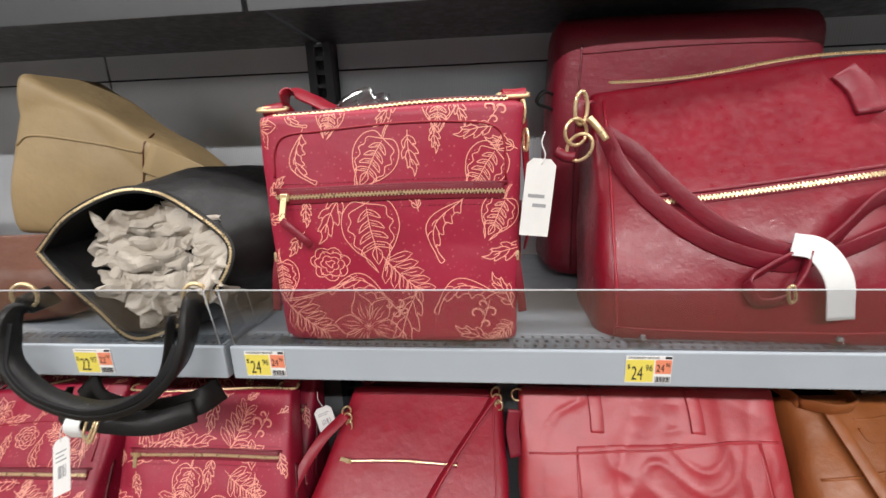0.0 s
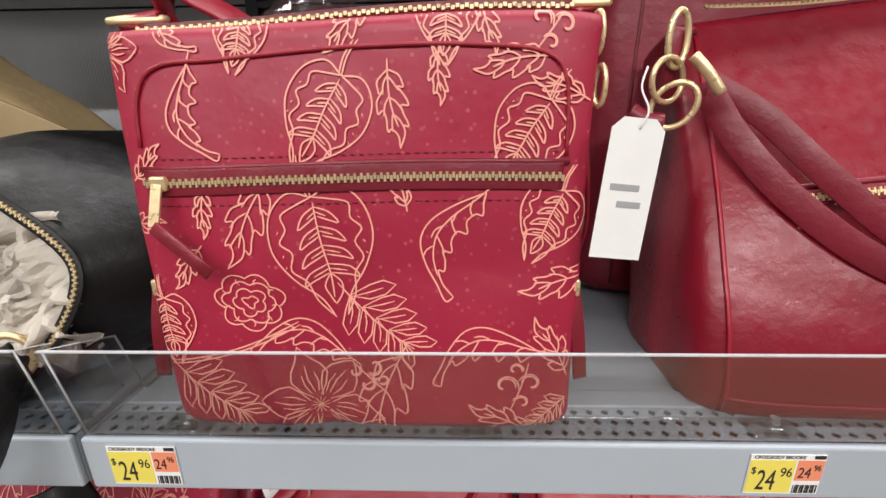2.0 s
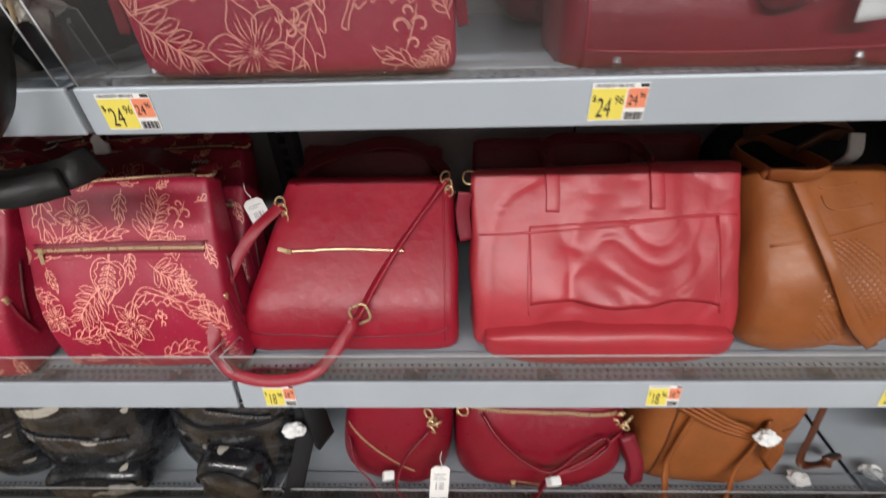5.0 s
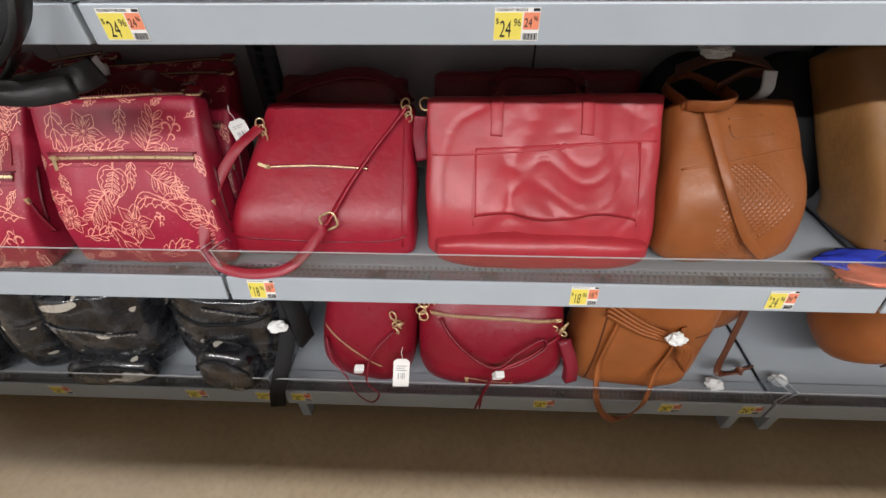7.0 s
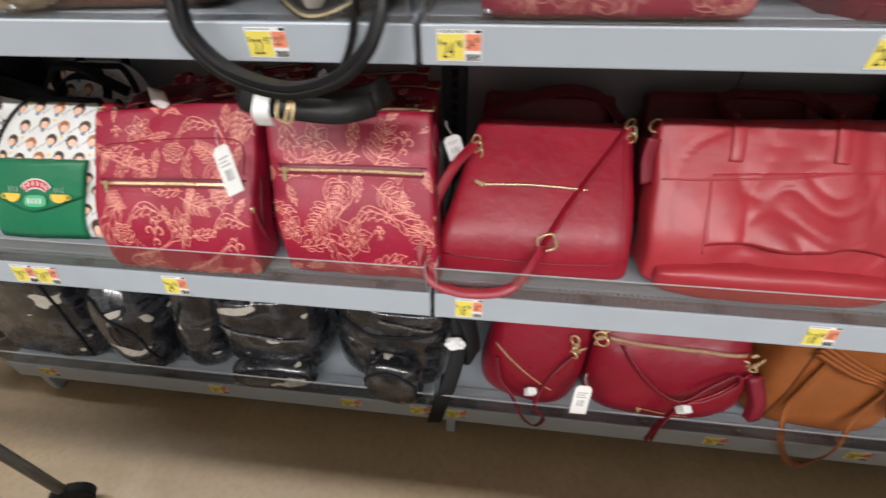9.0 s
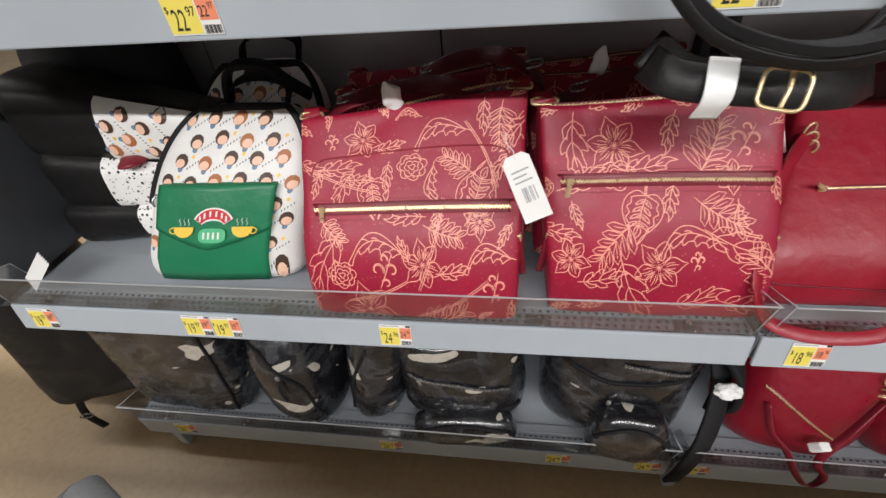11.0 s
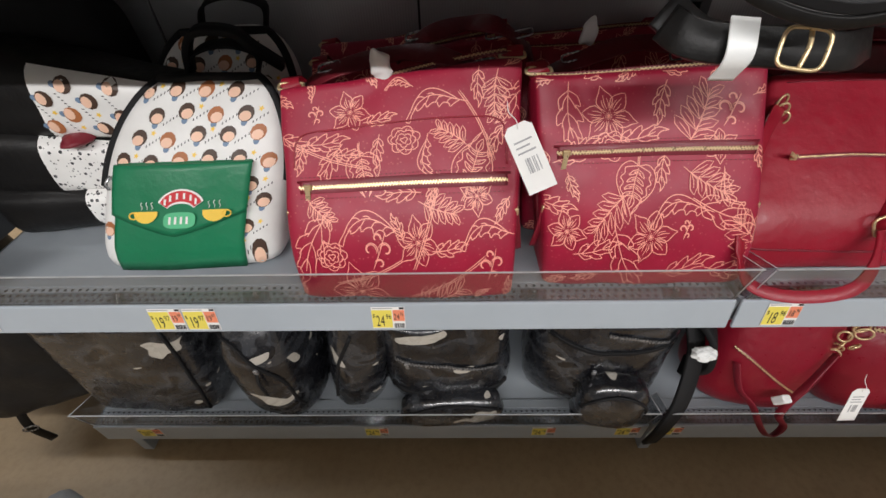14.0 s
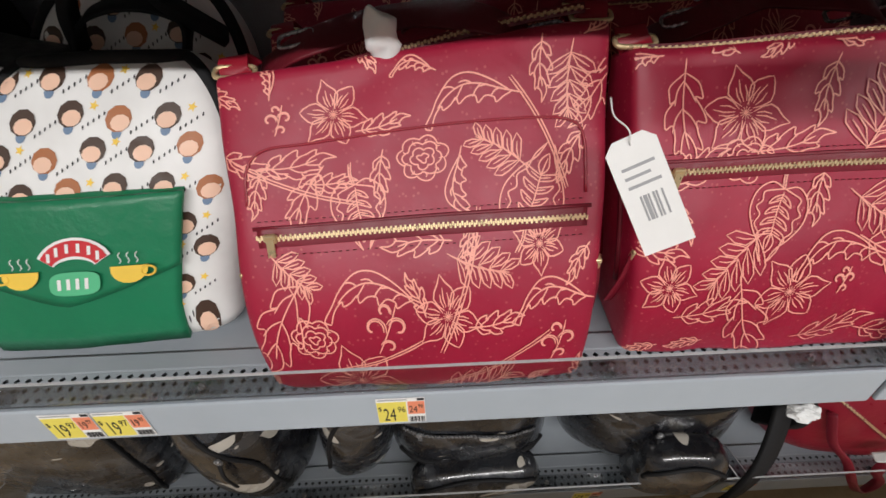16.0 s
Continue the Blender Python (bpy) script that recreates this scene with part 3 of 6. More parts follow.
def price_label(x, shelf_name, pounds, cents, title="", worn=False, rail=0.052):
    """A two inch shelf label: title strip, yellow price, orange unit price, bars."""
    z = SHELF_Z[shelf_name] - 0.0085
    face_y, tilt, tall = {"upper": (UPPER_Y - 0.0012, 0, 0.88), "middle": (-0.0032, -10.9, 1.1), "base": (-0.0012, 0, 1.0)}[shelf_name]
    ob = thing("price_label", "yellow, orange and white price label reading %s.%s" % (pounds, cents), "price label", pose(x, face_y, z, tilt) @ Matrix.Diagonal((1, 1, tall, 1)), group="shelf price labels")
    boxed("paper", (0, 0, -0.034), (0.0505, 0.0008, 0.004), CARD, ob)
    boxed("yellow_field", (0.0004, -0.0004, -0.0325), (0.031, 0.0001, -0.001), YELLOW, ob)
    boxed("orange_field", (0.0325, -0.0004, -0.0205), (0.050, 0.0001, -0.001), ORANGE, ob)
    up = pose(0, 0, 0, 90, 0, 0)
    if not worn:
        lettering("price_text", pounds, 0.028, Matrix.Translation((0.0062, -0.0006, -0.0295)) @ up @ Matrix.Diagonal((0.48, 1.0, 1, 1)), INK, ob)
        lettering("cents_text", cents, 0.0125, Matrix.Translation((0.0215, -0.0006, -0.0165)) @ up @ Matrix.Diagonal((0.68, 1, 1, 1)), INK, ob)
        lettering("dollar_text", "$", 0.009, Matrix.Translation((0.0015, -0.0006, -0.0135)) @ up @ Matrix.Diagonal((0.8, 1, 1, 1)), INK, ob)
        lettering("unit_text", pounds, 0.0145, Matrix.Translation((0.0335, -0.0006, -0.0175)) @ up @ Matrix.Diagonal((0.62, 1, 1, 1)), INK, ob)
        lettering("unit_cents_text", cents, 0.008, Matrix.Translation((0.0435, -0.0006, -0.0105)) @ up @ Matrix.Diagonal((0.62, 1, 1, 1)), INK, ob)
    bm = bmesh.new()
    for i in range(14):
        bx = 0.033 + i * 0.0012
        add_box(bm, (bx, -0.0003, -0.033), (bx + 0.0004 + 0.0004 * ((i * 7) % 3), 0.0001, -0.025))
    part("barcode", bm, INK, ob, smooth=False)
    boxed("corner_block", (0.0425, -0.0004, 0.0004), (0.0498, 0.0001, 0.0036), INK, ob)
    if title:
        lettering("title_text", title, 0.0044, Matrix.Translation((0.002, -0.0004, 0.0006)) @ up @ Matrix.Diagonal((0.78, 1, 1, 1)), INK, ob)
    else:
        boxed("title_bar", (0.002, -0.0003, 0.0014), (0.032, 0.0001, 0.0027), GREYINK, ob)
    return ob


for lx, sh, a, b, title in ((0.023, "upper", "24", "96", "CROSSBODY BROOKE"), (0.477, "upper", "24", "96", "CROSSBODY BROOKE"), (-0.206, "upper", "22", "97", ""), (-0.66, "upper", "22", "97", ""),
                            (0.044, "middle", "18", "96", ""), (0.652, "middle", "18", "96", ""), (1.01, "middle", "24", "96", ""),
                            (-0.546, "middle", "24", "96", ""), (-0.887, "middle", "19", "97", ""), (-0.834, "middle", "19", "97", ""), (-1.185, "middle", "19", "97", ""),
                            (0.022, "base", "28", "96", ""), (0.64, "base", "28", "96", ""), (0.952, "base", "28", "96", ""),
                            (-0.252, "base", "24", "96", ""), (-0.617, "base", "24", "96", ""), (-1.122, "base", "24", "96", ""), (-0.07, "base", "24", "96", ""), (1.15, "base", "24", "96", "")):
    price_label(lx, sh, a, b, title)

U_, M_, B_ = SHELF_Z["upper"], SHELF_Z["middle"], SHELF_Z["base"]

# ---- printed flower lines ----
def flow(pts, per=4):
    return [tuple(p[:2]) for p in smooth_line([(x, z, 0) for x, z in pts], per)]


def leaf():
    """Flame-shaped leaf: three swept lobes a side, curved midrib and inner strokes."""
    def sway(z):
        return 0.09 * math.sin(3.0 * (z + 0.5))
    out = [flow([(sway(z) * 0.9, z) for z in (-0.64, -0.45, -0.2, 0.05, 0.3)])]
    for s, k in ((-1, 1.0), (1, 0.82)):
        edge = [(0.0, -0.5)]
        for z, w in ((-0.34, 0.2), (-0.08, 0.25), (0.2, 0.17)):
            edge += [(sway(z) + s * w * k * 0.85, z - 0.05), (sway(z) + s * w * k, z + 0.06), (sway(z) + s * w * k * 0.98, z + 0.13), (sway(z) + s * w * k * 0.6, z + 0.1)]
        out.append(flow(edge + [(sway(0.4) + s * 0.05, 0.42), (0.11, 0.6)]))
        for z, w in ((-0.3, 0.13), (-0.02, 0.16), (0.22, 0.1)):
            out.append(flow([(sway(z - 0.1), z - 0.12), (sway(z) + s * w * 0.6 * k, z - 0.02), (sway(z) + s * w * k, z + 0.12)], 3))
    return out


def bud():
    """Heart-shaped bud: two broad sepals that part below, a feathered heart between them."""
    out = [flow([(0.0, -0.8), (0.03, -0.62), (0.0, -0.44)]), flow([(0.04, -0.78), (0.06, -0.6), (0.03, -0.44)])]
    for s in (-1, 1):
        out.append(flow([(0, -0.44), (s * 0.2, -0.5), (s * 0.38, -0.34), (s * 0.42, -0.06), (s * 0.3, 0.2), (s * 0.13, 0.4), (s * 0.05, 0.6)], 5))
        out.append(flow([(s * 0.05, 0.6), (s * 0.16, 0.42), (s * 0.2, 0.24), (s * 0.3, 0.12), (s * 0.26, -0.02), (s * 0.34, -0.12), (s * 0.27, -0.22), (s * 0.28, -0.34), (s * 0.14, -0.4), (0, -0.44)], 4))
        for i in range(4):
            z = -0.3 + 0.16 * i
            x = s * (0.05 + 0.02 * i)
            out.append(flow([(0.0, z - 0.06), (x + s * 0.06, z), (x + s * 0.12, z + 0.1), (x + s * 0.05, z + 0.07), (0.01 * s, z + 0.02)], 3))
            out.append(flow([(0.0, z - 0.02), (x + s * 0.03, z + 0.03)], 2))
            out.append([(s * 0.33, -0.22 + 0.1 * i), (s * 0.345, -0.2 + 0.1 * i)])
    out.append(flow([(0, -0.4), (0.015, -0.1), (0.0, 0.2), (0.02, 0.42)]))
    for s in (-1, 1):
        out.append(flow([(0.0, 0.2), (s * 0.07, 0.3), (s * 0.05, 0.4), (0.02, 0.48)], 3))
    return out


def flower():
    """Six pointed petals with inner strokes round a dotted eye."""
    out = []
    for k in range(6):
        a = k * math.pi / 3 + 0.12 * (k % 2)
        c, s = math.cos(a), math.sin(a)
        ln = 0.52 if k % 2 == 0 else 0.46

        def to(r, w):
            return (c * r - s * w, s * r + c * w)
        for side in (-1, 1):
            out.append([to(0.08, side * 0.03), to(0.16, side * 0.1), to(0.25, side * 0.145), to(0.33, side * 0.12), to(0.42, side * 0.05), to(ln, 0)])
            out.append([to(0.12, side * 0.03), to(0.2, side * 0.055), to(0.29, side * 0.05)])
        out.append([to(0.12, 0), to(0.24, 0.015), to(0.36, 0)])
    for k in range(12):
        a = k * math.pi / 6 + 0.2
        out.append([(0, 0), (0.07 * math.cos(a), 0.07 * math.sin(a))])
    return out


def peony():
    """Round bloom of scalloped rings broken into petals."""
    out = []
    for r, lobes, amp, ph in ((0.44, 7, 0.1, 0.0), (0.31, 6, 0.1, 0.6), (0.18, 5, 0.09, 0.3), (0.07, 3, 0.05, 0.0)):
        out.append([((r + amp * abs(math.sin(lobes * t / 2)) + 0.03 * math.sin(3 * t + ph)) * math.cos(t + ph), (r + amp * abs(math.sin(lobes * t / 2))) * 0.86 * math.sin(t + ph)) for t in [2 * math.pi * i / 56 for i in range(57)]])
    for k in range(9):
        a = k * 2 * math.pi / 9
        out.append([(0.33 * math.cos(a), 0.29 * math.sin(a)), (0.4 * math.cos(a + 0.08), 0.35 * math.sin(a + 0.08)), (0.45 * math.cos(a), 0.39 * math.sin(a))])
    return out


def spray():
    """A sprig: curved stem with paired pointed leaflets."""
    out = [[(0.06 * math.sin(3 * t / 10), t / 10 - 0.55) for t in range(11)]]
    for i in range(5):
        t = -0.38 + 0.17 * i
        ln = 0.36 - 0.04 * i
        for s in (-1, 1):
            out.append([(0.03, t), (s * ln * 0.5, t + 0.07), (s * ln * 0.85, t + 0.14), (s * ln, t + 0.26)])
            out.append([(0.03, t), (s * ln * 0.22, t + 0.17), (s * ln * 0.6, t + 0.25), (s * ln, t + 0.26)])
            out.append([(0.03, t + 0.02), (s * ln * 0.4, t + 0.13), (s * ln * 0.7, t + 0.19)])
    return out


def wavy():
    """Long swooping leaf, smooth along its back, flame-lobed below, with a hooked tip."""
    def sway(t):
        return 0.2 * math.sin(3.8 * t - 0.5)
    out = [flow([(sway(t) + 0.13 * math.sin(math.pi * t) ** 0.8, t - 0.5) for t in (0.0, 0.2, 0.4, 0.6, 0.8, 0.93)] + [(sway(1.0) - 0.04, 0.56), (sway(1.0) - 0.1, 0.5)], 4)]
    edge = [(sway(0), -0.5)]
    for t, w in ((0.14, 0.14), (0.34, 0.2), (0.55, 0.18), (0.74, 0.12)):
        edge += [(sway(t) - w * 0.8, t - 0.54), (sway(t) - w, t - 0.44), (sway(t) - w * 0.55, t - 0.43)]
    out.append(flow(edge + [(sway(0.92) - 0.03, 0.42), (sway(1.0) - 0.1, 0.5)], 4))
    out.append(flow([(sway(t), t - 0.5) for t in (-0.12, 0.1, 0.3, 0.5, 0.7, 0.86)]))
    for t, w in ((0.2, 0.1), (0.4, 0.14), (0.6, 0.12)):
        out.append(flow([(sway(t - 0.08), t - 0.6), (sway(t) - w * 0.6, t - 0.52), (sway(t) - w, t - 0.46)], 3))
        out.append(flow([(sway(t), t - 0.5), (sway(t) + w * 0.4, t - 0.44), (sway(t) + w * 0.5, t - 0.36)], 3))
    return out


def curl():
    out = [[(0.06 * math.sin(2 * t / 8), t / 8 - 0.5) for t in range(9)]]
    for s, z0, r0 in ((1, 0.1, 0.24), (-1, -0.05, 0.26), (1, -0.3, 0.18), (-1, 0.3, 0.16)):
        for k in (1.0, 0.8):
            out.append([(s * (r0 * 0.9 - r0 * k * (1 - i / 16) * math.cos(i / 2.6)), z0 + r0 * k * (1 - i / 16) * math.sin(i / 2.6)) for i in range(13)])
    return out


def stem():
    """Long double-lined stem in a slow curve."""
    return [[(d + 0.07 * math.sin(2.6 * i / 12), i / 12 - 0.5) for i in range(13)] for d in (-0.012, 0.012)]


def print_on(soft, parent, layout, width=0.00115, material=None, name="flower_print", off=0.0011):
    """Lays printed lines on a bag's front."""
    bm = bmesh.new()

    def ribbon(pts):
        n, rows = len(pts), []
        for i, p in enumerate(pts):
            a, b = pts[max(0, i - 1)], pts[min(n - 1, i + 1)]
            dx, dz = b[0] - a[0], b[1] - a[1]
            ln = math.hypot(dx, dz) or 1.0
            w = width / 2 * (1.15 if 0 < i < n - 1 else 0.6)
            rows.append([(p[0] - dz / ln * w, p[1] + dx / ln * w), (p[0] + dz / ln * w, p[1] - dx / ln * w)])
        if any(not (0.004 < q[1] < soft.h * 0.985 and abs(q[0]) < soft.size(q[1] / soft.h)[0] * 0.985) for r in rows for q in r):
            rows = [r for r in rows if all(0.004 < q[1] < soft.h * 0.985 and abs(q[0]) < soft.size(q[1] / soft.h)[0] * 0.985 for q in r)]
        if len(rows) < 2:
            return
        grid_faces(bm, [[bm.verts.new(soft.at(q[0], q[1], off)) for q in r] for r in rows])

    def add(motif, x, z, size, turn):
        c, s = math.cos(radians(turn)), math.sin(radians(turn))
        for line in motif():
            ribbon([(x + (px * c + pz * s) * size, z + (-px * s + pz * c) * size) for px, pz in line])

    taken = []

    def put(motif, x, z, size, turn):
        if motif is not stem:
            taken.append((x, z, size))
        add(motif, x, z, size, turn)

    layout(put)
    rnd = random.Random(len(taken))
    for i in range(700):
        x, z = rnd.uniform(-soft.w / 2, soft.w / 2), rnd.uniform(0.01, soft.h)
        size = rnd.uniform(0.026, 0.038)
        if all(math.hypot(x - a, z - b) > 0.5 * c + 0.58 * size for a, b, c in taken):
            taken.append((x, z, size))
            add(rnd.choice((leaf, wavy, leaf)), x, z, size, rnd.uniform(0, 360))
    return tagged(part(name, bm, material or CORAL, parent, "coral printed flower lines", smooth=False), kind="stuff")


def layout_open(add):
    add(stem, -0.090, 0.070, 0.100, 70)
    add(flower, -0.150, 0.257, 0.052, 63)
    add(bud, -0.064, 0.263, 0.038, -165)
    add(leaf, 0.000, 0.262, 0.031, -139)
    add(bud, 0.058, 0.266, 0.043, -176)
    add(leaf, 0.083, 0.262, 0.028, 159)
    add(curl, 0.118, 0.262, 0.031, 32)
    add(wavy, -0.095, 0.220, 0.055, 166)
    add(bud, -0.017, 0.214, 0.061, -151)
    add(leaf, 0.028, 0.220, 0.041, 166)
    add(leaf, 0.055, 0.235, 0.027, 173)
    add(leaf, 0.096, 0.240, 0.038, -105)
    add(leaf, 0.124, 0.227, 0.031, -77)
    add(bud, 0.106, 0.201, 0.055, -147)
    add(leaf, -0.095, 0.158, 0.027, 180)
    add(leaf, -0.067, 0.150, 0.054, -158)
    add(bud, -0.021, 0.134, 0.078, 170)
    add(spray, 0.013, 0.086, 0.068, 133)
    add(peony, -0.073, 0.099, 0.044, 9)
    add(wavy, 0.064, 0.137, 0.071, -161)
    add(bud, 0.121, 0.150, 0.048, -155)
    add(leaf, 0.130, 0.108, 0.045, -107)
    add(bud, -0.132, 0.080, 0.047, 176)
    add(spray, -0.105, 0.033, 0.067, 127)
    add(wavy, -0.040, 0.066, 0.064, -84)
    add(flower, -0.032, 0.022, 0.089, 13)
    add(leaf, 0.017, 0.023, 0.075, -167)
    add(curl, 0.003, 0.045, 0.031, 131)
    add(wavy, 0.083, 0.058, 0.071, -109)
    add(leaf, 0.125, 0.065, 0.041, -35)
    add(curl, 0.105, 0.038, 0.038, 15)
    add(leaf, 0.093, 0.010, 0.043, -67)
    add(spray, 0.128, 0.016, 0.038, -128)


def layout_branch(add):
    add(stem, -0.100, 0.200, 0.110, 110)
    add(stem, 0.030, 0.110, 0.120, 15)
    add(stem, -0.050, 0.050, 0.100, 70)
    add(stem, 0.100, 0.220, 0.100, -30)
    add(stem, 0.060, 0.040, 0.120, 60)
    add(curl, -0.112, 0.254, 0.027, 14)
    add(flower, -0.067, 0.254, 0.059, 16)
    add(leaf, -0.026, 0.243, 0.038, 75)
    add(wavy, 0.044, 0.250, 0.070, -107)
    add(leaf, 0.106, 0.267, 0.040, 175)
    add(spray, 0.128, 0.255, 0.057, -177)
    add(leaf, 0.152, 0.246, 0.059, -142)
    add(leaf, -0.137, 0.218, 0.046, 111)
    add(leaf, -0.099, 0.218, 0.054, 79)
    add(leaf, -0.133, 0.190, 0.037, -170)
    add(leaf, -0.094, 0.181, 0.055, -155)
    add(leaf, -0.072, 0.199, 0.037, 85)
    add(bud, -0.050, 0.170, 0.054, 173)
    add(leaf, -0.029, 0.197, 0.037, 180)
    add(peony, 0.005, 0.210, 0.040, 5)
    add(wavy, 0.039, 0.183, 0.053, 162)
    add(spray, 0.068, 0.210, 0.051, -58)
    add(bud, 0.098, 0.176, 0.064, 21)
    add(leaf, 0.129, 0.201, 0.040, -156)
    add(spray, -0.110, 0.123, 0.045, 132)
    add(wavy, -0.047, 0.098, 0.075, -100)
    add(leaf, -0.008, 0.101, 0.031, -32)
    add(flower, 0.021, 0.084, 0.063, 18)
    add(leaf, 0.065, 0.079, 0.041, 76)
    add(leaf, -0.005, 0.138, 0.050, -98)
    add(spray, 0.051, 0.122, 0.056, 107)
    add(flower, 0.101, 0.134, 0.048, -155)
    add(leaf, 0.042, 0.136, 0.030, -174)
    add(wavy, 0.113, 0.089, 0.062, -106)
    add(leaf, 0.136, 0.116, 0.030, -153)
    add(curl, -0.035, 0.075, 0.046, 21)
    add(leaf, -0.124, 0.073, 0.090, -155)
    add(curl, 0.122, 0.055, 0.041, 9)
    add(spray, 0.050, 0.008, 0.078, 65)
    add(flower, -0.065, 0.018, 0.090, 15)
    add(peony, -0.099, 0.070, 0.038, 15)


def layout_star(add):
    add(flower, -0.056, 0.233, 0.076, 15)
    add(leaf, -0.102, 0.229, 0.077, 173)
    add(leaf, -0.013, 0.209, 0.059, 74)
    add(peony, -0.053, 0.194, 0.043, 4)
    add(leaf, 0.015, 0.245, 0.047, -172)
    add(spray, 0.060, 0.228, 0.081, 24)
    add(curl, 0.102, 0.235, 0.045, 27)
    add(flower, 0.088, 0.191, 0.047, 90)
    add(leaf, -0.100, 0.192, 0.058, 59)
    add(bud, -0.025, 0.141, 0.062, -164)
    add(leaf, -0.107, 0.142, 0.033, 156)
    add(spray, -0.058, 0.106, 0.071, -135)
    add(leaf, 0.015, 0.158, 0.043, -176)
    add(wavy, 0.036, 0.106, 0.073, -106)
    add(spray, 0.074, 0.145, 0.070, 121)
    add(flower, -0.118, 0.087, 0.056, 17)
    add(leaf, -0.074, 0.066, 0.056, 73)
    add(flower, -0.001, 0.078, 0.071, -11)
    add(curl, 0.047, 0.087, 0.024, 16)
    add(leaf, 0.101, 0.109, 0.079, 105)
    add(wavy, 0.104, 0.135, 0.048, 146)
    add(leaf, 0.057, 0.042, 0.063, 65)
    add(leaf, -0.026, 0.044, 0.090, 149)
    add(leaf, 0.122, 0.034, 0.063, 90)
    add(spray, 0.140, 0.069, 0.090, -44)
    add(leaf, -0.130, 0.122, 0.047, 98)


def bag(name, soft, m, material, label, category="handbag", group="", cols=72, rows=44):
    ob = thing(name, label, category, m, group)
    part("body", soft.mesh(cols, rows), material, ob)
    return ob


def front_line(soft, pts, per=8, off=0.001):
    return [soft.at(p[0], p[1], off) for p in smooth_line([(x, z, 0) for x, z in pts], per)]


def wrist_loop(ob, p, sx, cord):
    """Bar slide and cloth lug at a top corner, with the end of the shoulder strap."""
    p = Vector(p)
    metal_ring("strap_bar", p + Vector((0, -0.004, 0.006)), 0.017, 0.0065, 0.0022, ob, az=(0, 1, 0.35), square=0.5)
    strap("strap_lug", [p + Vector((-0.012 * sx, 0.004, -0.012)), p + Vector((0, -0.002, 0.004)), p + Vector((0.002 * sx, 0.01, 0.012)), p + Vector((-0.006 * sx, 0.02, 0.0))], 0.026, 0.003, (1, 0, 0.1), cord, ob)


def side_pocket(ob, soft, sx, zmid):
    """Zipped gusset pocket at the bag's side with a leather pull."""
    x = sx * soft.size(0.4)[0]
    line = [soft.bend(x * 1.005, -0.012 + 0.004 * i / 8, zmid + 0.05 - 0.1 * i / 8) for i in range(9)]
    part("side_zip", tube_bm(line, 0.003, 6), WINE, ob)
    q = soft.bend(x * 0.97, -soft.size(0.4)[1] * 0.72, zmid - 0.01)
    bm = bmesh.new()
    add_box(bm, q - Vector((0.004, 0.004, 0.006)), q + Vector((0.004, 0.004, 0.006)), 0.0015)
    part("side_slider", bm, GOLD, ob)
    strap("side_pull", [q, q + Vector((sx * 0.004, -0.004, -0.03)), q + Vector((sx * 0.009, -0.002, -0.068))], 0.0095, 0.0024, (1, 0.2, 0), DEEP, ob)


# crossbody bag standing alone on the upper shelf
BAG_OPEN = Soft(0.286, 0.092, 0.273, n=8, wt=1.05, dt=0.62, belly=0.05, foot=0.05, wr=0.005, freq=9, ridge=0.5, seed=1, top=lambda x: 0.003 * math.sin(14 * x + 0.4))
open_bag = bag("crossbody_bag", BAG_OPEN, pose(0.212, 0.036, U_ + 0.003, -1.0, 0, 0), FLORAL, "red crossbody bag printed with coral line flowers, gold zips", "crossbody bag", cols=96, rows=60)
print_on(BAG_OPEN, open_bag, layout_open, 0.00095)


